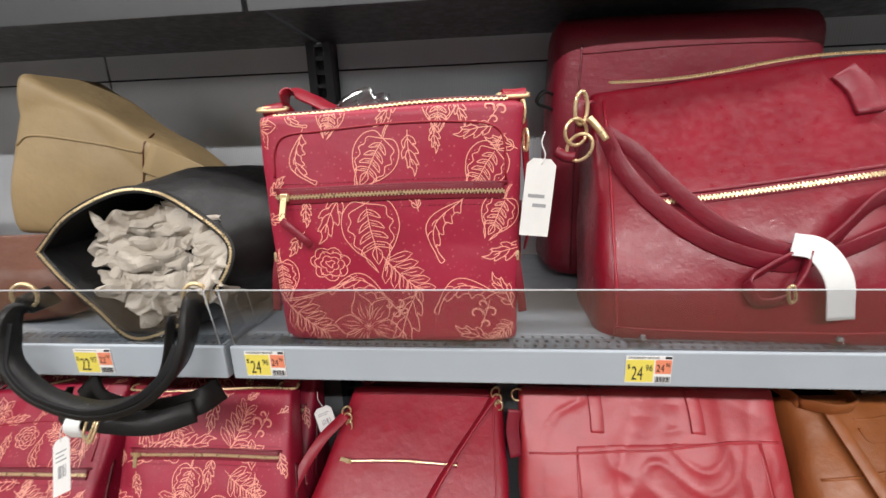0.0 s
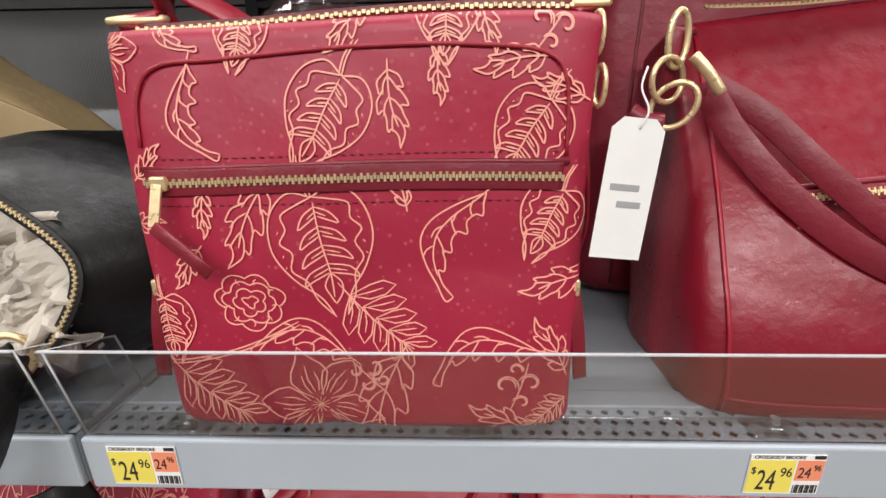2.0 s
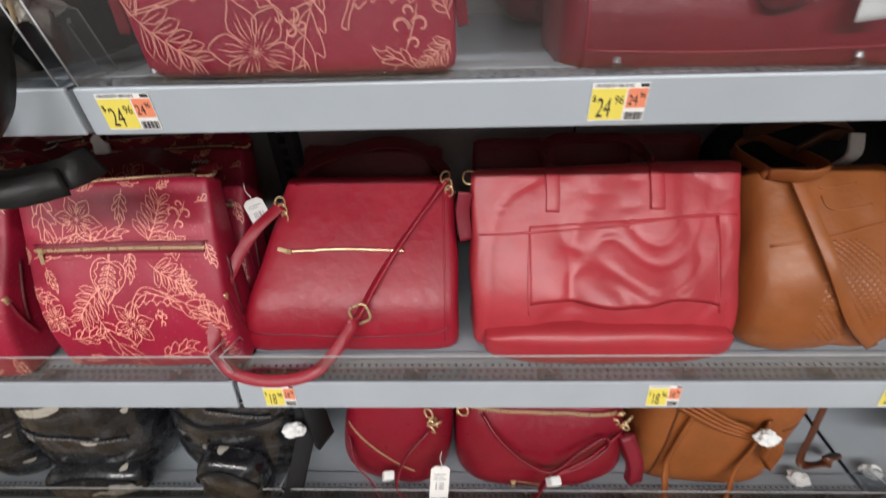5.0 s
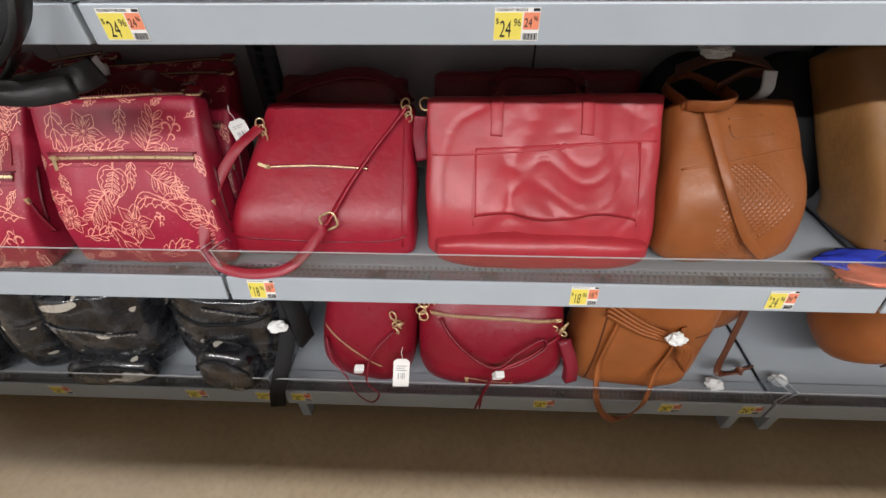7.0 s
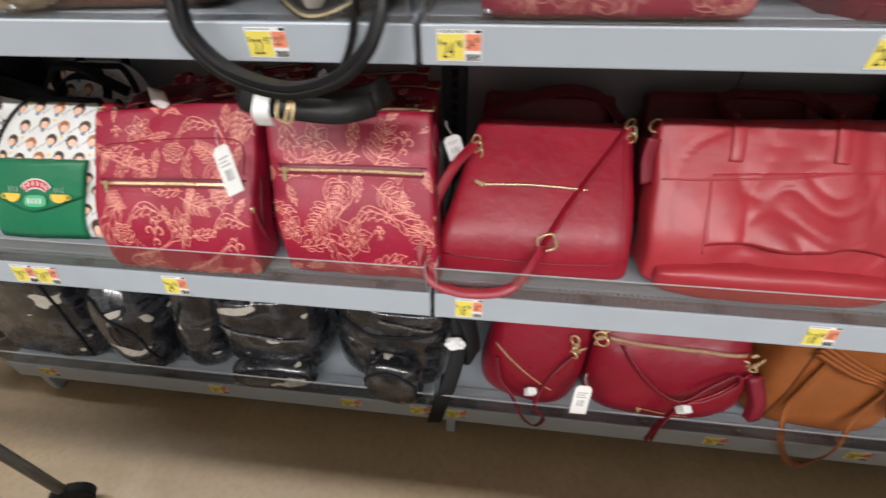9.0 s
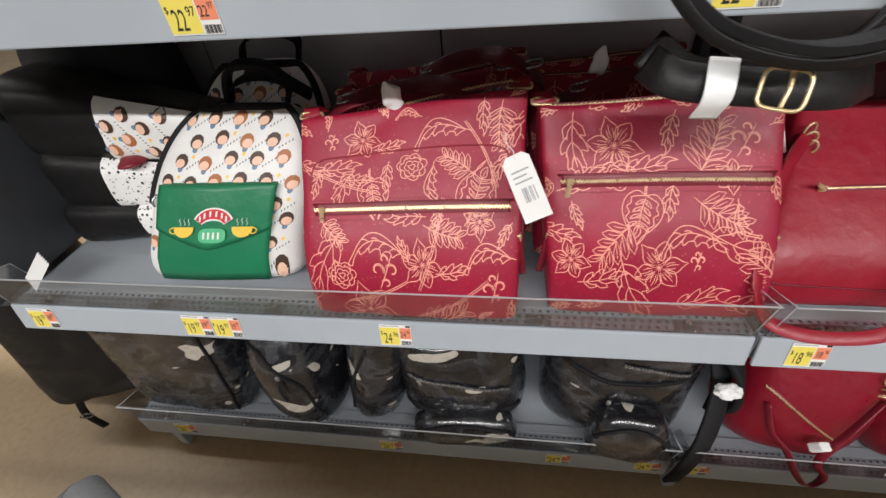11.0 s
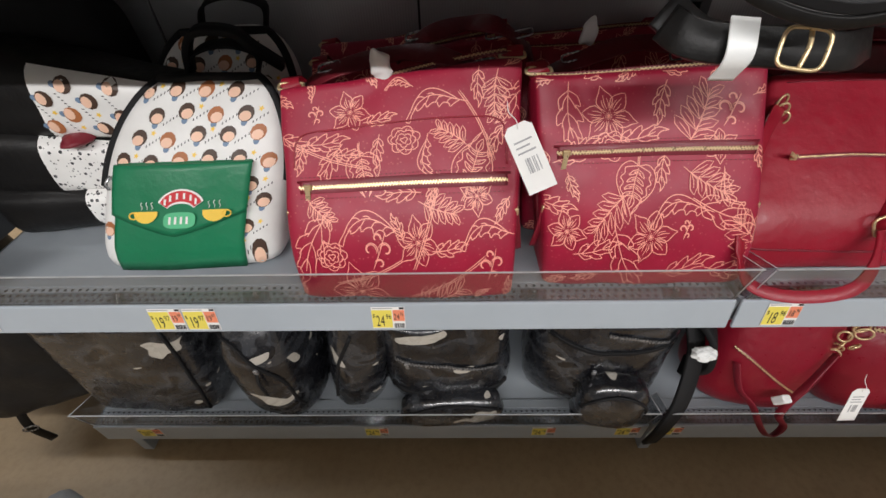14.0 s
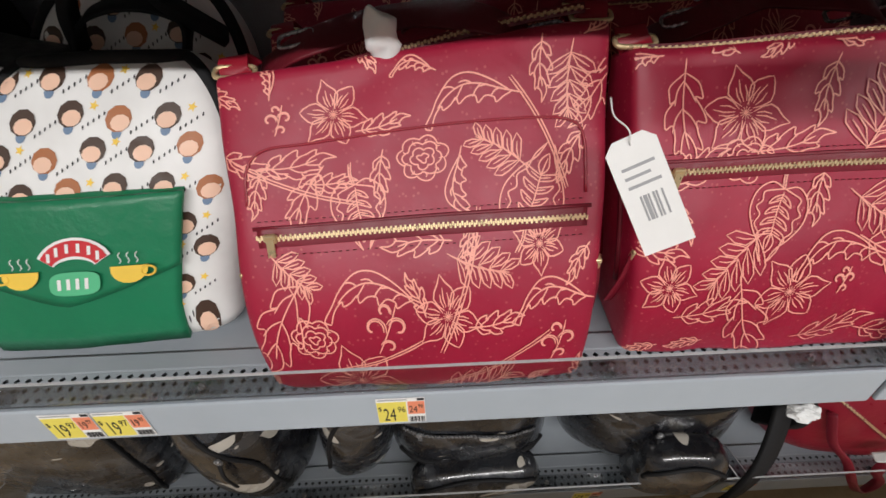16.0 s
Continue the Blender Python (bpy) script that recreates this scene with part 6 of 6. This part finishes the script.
bx = thing("care_card", "white card with a sawtooth edge beside black bags", "card", pose(-1.16, 0.035, M_ + 0.045, -50, 0, -30))
bm = bmesh.new()
top = []
for i in range(13):
    top.append((-0.03 + 0.005 * i, 0.028 + (0.004 if i % 2 else 0.0)))
f = bm.faces.new([bm.verts.new((x, 0, z)) for x, z in [(-0.03, -0.02)] + [(0.03, -0.02)] + top[::-1]])
part("card", bm, CARD, bx, smooth=False)

# ---- base shelf, west bay: camouflage backpacks ----
def camo_pack(x, y, soft, rz, ry, label, pocket, lobe=None, pulls=()):
    ob = bag("backpack", soft, pose(x, y, B_ + 0.003, 0, ry, rz), CAMO, label, "backpack", "camouflage backpacks", 90, 60)
    for nm, pts, w in pocket:
        seam(nm, soft, pts, w, WEB, ob, 0.002, 0.005)
    if lobe:
        lx, lz, lw, ld, lh = lobe
        s2 = Soft(lw, ld, lh, n=3, wt=0.85, dt=0.8, crown=0.35, foot=0.25, wr=0.004, seed=soft.seed + 50)
        pk = part("front_pocket", s2.mesh(56, 36), CAMO, ob)
        pk.location = soft.at(lx, lz + lh * 0.4, ld * 0.12) - Vector((0, 0, lh * 0.4))
        part("pocket_zip", tube_bm([s2.at(s2.size(0.55)[0] * 0.9 * math.cos(a), lh * (0.5 + 0.4 * math.sin(a)), 0.002) for a in [math.pi * i / 16 for i in range(17)]], 0.0035, 6), WEB, pk)
    for px, pz in pulls:
        p = soft.at(px, pz, 0.008)
        bm = bmesh.new()
        add_box(bm, p - Vector((0.004, 0.003, 0.006)), p + Vector((0.004, 0.003, 0.006)), 0.0015)
        part("zip_slider", bm, NICKEL, ob)
        strap("zip_cord", [p, p + Vector((0.002, -0.012, -0.025)), p + Vector((0.004, -0.014, -0.06))], 0.006, 0.0025, (1, 0, 0), WEB, ob)
    return ob


C1 = Soft(0.29, 0.2, 0.3, n=5, wt=0.95, dt=0.85, belly=0.05, foot=0.1, wr=0.008, freq=6, ridge=0.6, seed=61)
camo_pack(-1.075, 0.125, C1, 2, 0, "black camouflage vinyl backpack standing at the end of the base shelf", [("side_piping", [(0.115, 0.02), (0.118, 0.15), (0.115, 0.28)], 0.006)])
C2 = Soft(0.15, 0.18, 0.29, n=2.6, wt=0.9, dt=0.8, belly=0.25, foot=0.3, crown=0.3, wr=0.007, seed=62)
camo_pack(-0.775, 0.105, C2, -10, -8, "black camouflage backpack leaning with a rounded front pocket", [("zip_band", [(-0.05, 0.26), (0.0, 0.24), (0.05, 0.16), (0.06, 0.05)], 0.007)], None, ((0.03, 0.2),))
C2b = Soft(0.13, 0.16, 0.29, n=2.6, wt=0.9, dt=0.8, belly=0.2, foot=0.3, wr=0.007, seed=63)
camo_pack(-0.645, 0.115, C2b, 14, 8, "black camouflage backpack side pocket bulging on the base shelf", [("zip_band", [(-0.05, 0.05), (-0.045, 0.16), (-0.02, 0.25)], 0.006)])
C3 = Soft(0.28, 0.19, 0.26, n=2.8, wt=0.92, dt=0.75, belly=0.2, foot=0.3, wr=0.008, ridge=0.5, seed=64)
c3 = camo_pack(-0.43, 0.135, C3, 3, -3, "glossy black camouflage backpack with a zipped front", [("lower_band", [(-0.12, 0.085), (0.0, 0.075), (0.12, 0.07)], 0.012)], (0.0, 0.012, 0.23, 0.07, 0.075), ((-0.012, 0.062), (0.012, 0.06)))
zipper(c3, front_line(C3, [(-0.1, 0.185), (0.0, 0.165), (0.1, 0.14)], 14, 0.002), WEB, 3, normal=C3.normal(0.185), pull=0.014, teeth=NICKEL, pitch=0.003)
C4 = Soft(0.3, 0.2, 0.27, n=2.8, wt=0.9, dt=0.75, belly=0.2, foot=0.3, wr=0.009, ridge=0.5, seed=65)
c4 = camo_pack(-0.125, 0.14, C4, -4, 4, "black camouflage backpack with a round pocket and hanging straps", [("upper_band", [(-0.12, 0.21), (0.0, 0.2), (0.12, 0.22)], 0.008)], (0.02, 0.03, 0.15, 0.08, 0.13), ((-0.03, 0.16),))
zipper(c4, front_line(C4, [(-0.02, 0.245), (0.05, 0.235), (0.1, 0.225)], 10, 0.002), WEB, 3, normal=C4.normal(0.245), pull=0, teeth=NICKEL, pitch=0.003)
strap("hanging_strap", [(0.15, -0.03, 0.25), (0.165, -0.07, 0.19), (0.155, -0.125, 0.11), (0.14, -0.15, 0.04), (0.132, -0.155, -0.02)], 0.036, 0.008, (1, 0.3, 0), WEB, c4)
strap("padded_strap", [(0.13, 0.02, 0.27), (0.18, -0.05, 0.24), (0.2, -0.07, 0.17), (0.185, -0.04, 0.11)], 0.045, 0.012, (0.4, 1, 0), WEB, c4)
tie = thing("tissue_tie", "scrap of white tissue tied round a black strap", "tissue")
crumple("tissue", (0.04, 0.035, 0.37), (0.022, 0.014, 0.012), TISSUE, tie, 6.0, 0.3)

# ---- base shelf, east bay ----
HOBO = Soft(0.25, 0.18, 0.3, n=2.6, wt=0.85, dt=0.7, belly=0.2, foot=0.3, lean=18, wr=0.006, freq=7, ridge=0.4, seed=71)
h1 = bag("hobo_bag", HOBO, pose(0.215, 0.12, B_ + 0.003, 0, 6, -6), CHERRY, "red leather hobo bag with tied strap on the base shelf", "hobo bag", "red hobo bags", 80, 56)
zipper(h1, front_line(HOBO, [(-0.095, 0.15), (-0.03, 0.125), (0.05, 0.098)], 12, 0.0015), DEEP, 1, normal=HOBO.normal(0.15), pull=0, pitch=0.003, width=0.007, tooth=0.004)
HOBO2 = Soft(0.37, 0.2, 0.27, n=3.4, wt=0.9, dt=0.62, belly=0.2, foot=0.3, lean=26, s0=0.3, s1=0.7, wr=0.007, freq=7, ridge=0.4, seed=72)
h2 = bag("hobo_bag", HOBO2, pose(0.53, 0.12, B_ + 0.003, 0, -2, 0), CHERRY, "wide red leather hobo bag with gold zip and chain", "hobo bag", "red hobo bags", 100, 60)
zipper(h2, front_line(HOBO2, [(-0.14, 0.198), (0.0, 0.188), (0.145, 0.178)], 16, 0.003), DEEP, 1, normal=HOBO2.normal(0.19), pull=0, pitch=0.003)
zipper(h2, front_line(HOBO2, [(-0.06, 0.062), (0.0, 0.05), (0.05, 0.046)], 10, 0.0015), DEEP, 0, normal=HOBO2.normal(0.062), pull=0.016, pitch=0.003, width=0.006, tooth=0.003)
seam("top_fold", HOBO2, [(-0.16, 0.24), (-0.05, 0.255), (0.08, 0.25), (0.15, 0.225)], 0.012, DEEP, h2, 0.004, 0.01)


def chain_cluster(ob, c, seed, n=6, r=0.0095):
    rnd = random.Random(seed)
    for i in range(n):
        d = Vector((rnd.uniform(-0.014, 0.014), rnd.uniform(-0.012, 0.004), 0.02 - 0.011 * i))
        metal_ring("chain_ring", Vector(c) + d, r, r * rnd.uniform(0.9, 1.3), 0.0021, ob, (1, rnd.uniform(-1, 1), rnd.uniform(-0.3, 0.3)), (rnd.uniform(-0.4, 0.4), rnd.uniform(-0.4, 0.4), 1))


chain_cluster(h1, HOBO.at(0.075, 0.2, 0.012), 1)
chain_cluster(h2, HOBO2.at(-0.15, 0.215, 0.014), 2, 7, 0.012)
chain_cluster(h2, HOBO2.at(0.155, 0.17, 0.014), 3, 6, 0.007)
strap("strap", [HOBO2.at(-0.12, 0.19, 0.012), HOBO2.at(-0.09, 0.155, 0.014), HOBO2.at(-0.04, 0.125, 0.018), HOBO2.at(0.01, 0.115, 0.022), HOBO2.at(0.06, 0.14, 0.024), HOBO2.at(0.11, 0.155, 0.02), HOBO2.at(0.115, 0.14, 0.02), HOBO2.at(0.06, 0.122, 0.026), HOBO2.at(0.01, 0.108, 0.026), (-0.02, -0.14, 0.055), (-0.03, -0.15, 0.005)], 0.014, 0.003, (0.2, -0.6, 1), DEEP, h2)
strap("strap", [HOBO2.at(0.15, 0.15, 0.012), HOBO2.at(0.08, 0.13, 0.02), HOBO2.at(0.015, 0.112, 0.026), (-0.015, -0.13, 0.06), (-0.04, -0.15, 0.0)], 0.014, 0.003, (0.2, -0.6, 1), RED, h2)
strap("leather_tassel", [HOBO2.at(0.165, 0.14, 0.014), (0.185, -0.09, 0.1), (0.188, -0.1, 0.05)], 0.03, 0.02, (1, 0.3, 0), DEEP, h2)
strap("strap", [HOBO.at(-0.09, 0.13, 0.01), HOBO.at(-0.07, 0.1, 0.02), (-0.035, -0.12, 0.075), (0.0, -0.14, 0.03), (0.035, -0.14, 0.002), (0.05, -0.13, 0.03), (0.02, -0.125, 0.07), HOBO.at(0.03, 0.13, 0.02), HOBO.at(0.07, 0.18, 0.012)], 0.014, 0.003, (0.3, -0.5, 1), DEEP, h1)
for tx, ty, tz in ((0.215, 0.0, 0.262), (0.538, -0.015, 0.275)):
    tie = thing("tissue_tie", "small white paper band round a folded red strap", "tissue", pose(tx, ty, tz, 20, 14, 10))
    boxed("band", (-0.011, -0.008, -0.013), (0.011, 0.008, 0.013), TISSUE, tie, 0.003)
hang_tag(pose(0.322, -0.012, 0.325, -20, 6, 4), 0.036, 0.075, "white card hang tag with barcode on a gold chain", 3)

CTOTE = Soft(0.3, 0.17, 0.31, n=4, wt=0.98, dt=0.75, belly=0.1, foot=0.1, wr=0.006, freq=7, ridge=0.5, seed=73)
ct = bag("tote_bag", CTOTE, pose(0.875, 0.12, B_ + 0.003, 0, 0, -3), COGNAC, "cognac leather tote with looped handles tied by tissue", "tote bag", "", 96, 60)
seam("side_seam", CTOTE, [(-0.105, 0.02), (-0.1, 0.15), (-0.102, 0.29)], 0.004, CHOCO, ct)
seam("pocket_seam", CTOTE, [(0.1, 0.2), (0.125, 0.205), (0.145, 0.21)], 0.004, CHOCO, ct)
strap("handle", [CTOTE.at(-0.075, 0.25, 0.006), CTOTE.at(-0.085, 0.16, 0.008), CTOTE.at(-0.09, 0.09, 0.014), (-0.085, -0.135, 0.02), (-0.05, -0.15, -0.035), (-0.01, -0.148, -0.03), (0.025, -0.135, 0.02), CTOTE.at(0.04, 0.1, 0.012), CTOTE.at(0.055, 0.17, 0.008), CTOTE.at(0.06, 0.24, 0.006)], 0.015, 0.004, (0.8, 0.5, 0.1), COGNAC, ct, per=10)
for k in range(4):
    strap("knotted_strap", [CTOTE.at(-0.11, 0.3 - 0.012 * k, 0.012), CTOTE.at(-0.04, 0.265 - 0.01 * k, 0.024), CTOTE.at(0.02, 0.24 - 0.006 * k, 0.03), CTOTE.at(0.055 + 0.008 * k, 0.2, 0.028), CTOTE.at(0.07 + 0.008 * k, 0.15 - 0.012 * k, 0.02)], 0.013, 0.004, (0.2, -0.5, 1), COGNAC, ct)
tie = thing("tissue_tie", "white tissue knot round cognac leather straps", "tissue")
crumple("tissue", (0.895, 0.0, 0.405), (0.018, 0.012, 0.014), TISSUE, tie, 8.0, 0.35)
loose = thing("bag_strap", "brown leather strap hanging loose onto the shelf", "strap")
strap("webbing", [(1.06, 0.16, 0.45), (1.12, 0.14, 0.38), (1.11, 0.1, 0.27), (1.1, 0.07, 0.185), (1.14, 0.06, 0.2), (1.18, 0.08, 0.19), (1.19, 0.1, 0.158)], 0.022, 0.004, (1, 0.4, 0.1), CHOCO, loose)
COG2 = Soft(0.2, 0.14, 0.2, n=3, seed=75)
bag("handbag", COG2, pose(1.06, 0.22, B_ + 0.12, 20, 0, 0), COGNAC, "cognac leather bag flap behind a tote", "handbag")
for tx, ty, s in ((1.09, 0.045, 9.0), (1.255, 0.06, 12.0)):
    w = thing("tissue_wad", "crumpled white tissue lying on the base shelf", "tissue")
    crumple("tissue", (tx, ty, B_ + 0.016), (0.02, 0.016, 0.011), TISSUE, w, s, 0.4, True, 3)
FAR = Soft(0.32, 0.18, 0.24, n=3, wt=0.8, dt=0.7, belly=0.2, foot=0.3, lean=25, wr=0.006, seed=74)
fb = bag("backpack", FAR, pose(1.46, 0.16, B_ + 0.11, 26, 0, 8), COGNAC, "cognac quilted leather backpack tipped forward on the base shelf", "backpack")
for k in (-0.05, 0.02, 0.07):
    strap("strap", [FAR.at(k, 0.2, 0.006), FAR.at(k + 0.01, 0.12, 0.01), FAR.at(k + 0.03, 0.03, 0.008)], 0.016, 0.004, (1, 0, 0), CHOCO, fb)
w = thing("tissue_tie", "white tissue band round a brown strap", "tissue")
crumple("tissue", (1.39, 0.06, 0.33), (0.022, 0.012, 0.016), TISSUE, w, 15.0, 0.3)

# ---- past the west end: dark bags hanging from the end frame, cart in the aisle ----
HANG = Soft(0.26, 0.14, 0.34, n=3, wt=0.7, dt=0.7, seed=81, wr=0.01, ridge=0.6)
hg = bag("hanging_bag", HANG, pose(-1.35, 0.1, 0.16, 0, 0, 20), BLACK, "black leather bag hanging at the end of the shelving", "handbag")
strap("strap", [(-0.05, 0, 0.33), (-0.04, -0.03, 0.6), (0.0, -0.05, 0.68), (0.04, -0.03, 0.6), (0.06, 0, 0.33)], 0.02, 0.004, (0, 1, 0), BLACK, hg)
strap("loose_strap", [(-0.05, -0.06, 0.03), (-0.055, -0.075, -0.03), (-0.04, -0.08, -0.09)], 0.016, 0.004, (1, 0.3, 0), BLACK, hg)
metal_ring("strap_slide", (-0.053, -0.08, -0.03), 0.014, 0.008, 0.002, hg, material=NICKEL)
peg = thing("end_frame", "charcoal steel end frame with a hanging arm", "frame", kind="structure")
boxed("arm", (-1.55, 0.0, 0.82), (-1.24, 0.02, 0.835), DARKSTEEL, peg, 0.002)
boxed("end_post", (-1.25, 0.0, 0.56), (-1.235, 0.43, 0.835), DARKSTEEL, peg, 0.002)
HANG2 = Soft(0.3, 0.2, 0.36, n=3, wt=0.8, seed=82, wr=0.01)
bag("hanging_bag", HANG2, pose(-1.5, 0.22, 0.2, 0, 0, 10), BLACK, "black bag hanging in shade past the shelf end", "handbag")


def shopping_cart():
    """A low grey cart in the aisle: top rail, basket wires, legs and castors."""
    ob = thing("shopping_cart", "grey steel shopping cart standing in the aisle", "cart")
    a, b = Vector((-0.85, -0.267, 0.55)), Vector((-0.26, -0.54, 0.55))
    side = Vector((-0.4, -0.86, 0)) * 0.42
    part("top_rail", tube_bm([a, a.lerp(b, 0.33), a.lerp(b, 0.66), b], 0.021, 14), CARTGREY, ob)
    part("top_rail", tube_bm([a + side, a.lerp(b, 0.5) + side, b + side], 0.021, 14), CARTGREY, ob)
    for p in (a, b):
        part("cross_rail", tube_bm([p, p + side * 0.5, p + side], 0.016, 12), CARTGREY, ob)
        for q in (p, p + side):
            part("leg", tube_bm([q, q - Vector((0, 0, 0.2)), Vector((q.x, q.y, 0.09))], 0.011, 10), CARTGREY, ob)
            w = bmesh.new()
            bmesh.ops.create_cone(w, cap_ends=True, segments=24, radius1=0.045, radius2=0.045, depth=0.025, matrix=pose(q.x, q.y, 0.045, 90, 0, 30))
            bmesh.ops.bevel(w, geom=list(w.edges), offset=0.003, segments=2, affect="EDGES")
            part("castor", w, WEB, ob, smooth=False)
    for i in range(1, 14):
        p = a.lerp(b, i / 14) - Vector((0, 0, 0.02))
        part("basket_wire", tube_bm([p, p + side * 0.1 - Vector((0, 0, 0.25)), p + side * 0.9 - Vector((0, 0, 0.25)), p + side], 0.003, 6), CARTGREY, ob)
    part("wire_rail", tube_bm([a - Vector((0, 0, 0.06)), b - Vector((0, 0, 0.06))], 0.005, 8), WEB, ob)


CARTGREY = paint("grey_cart_plastic", (0.16, 0.165, 0.17), 0.4, 0.08, 20)
shopping_cart()
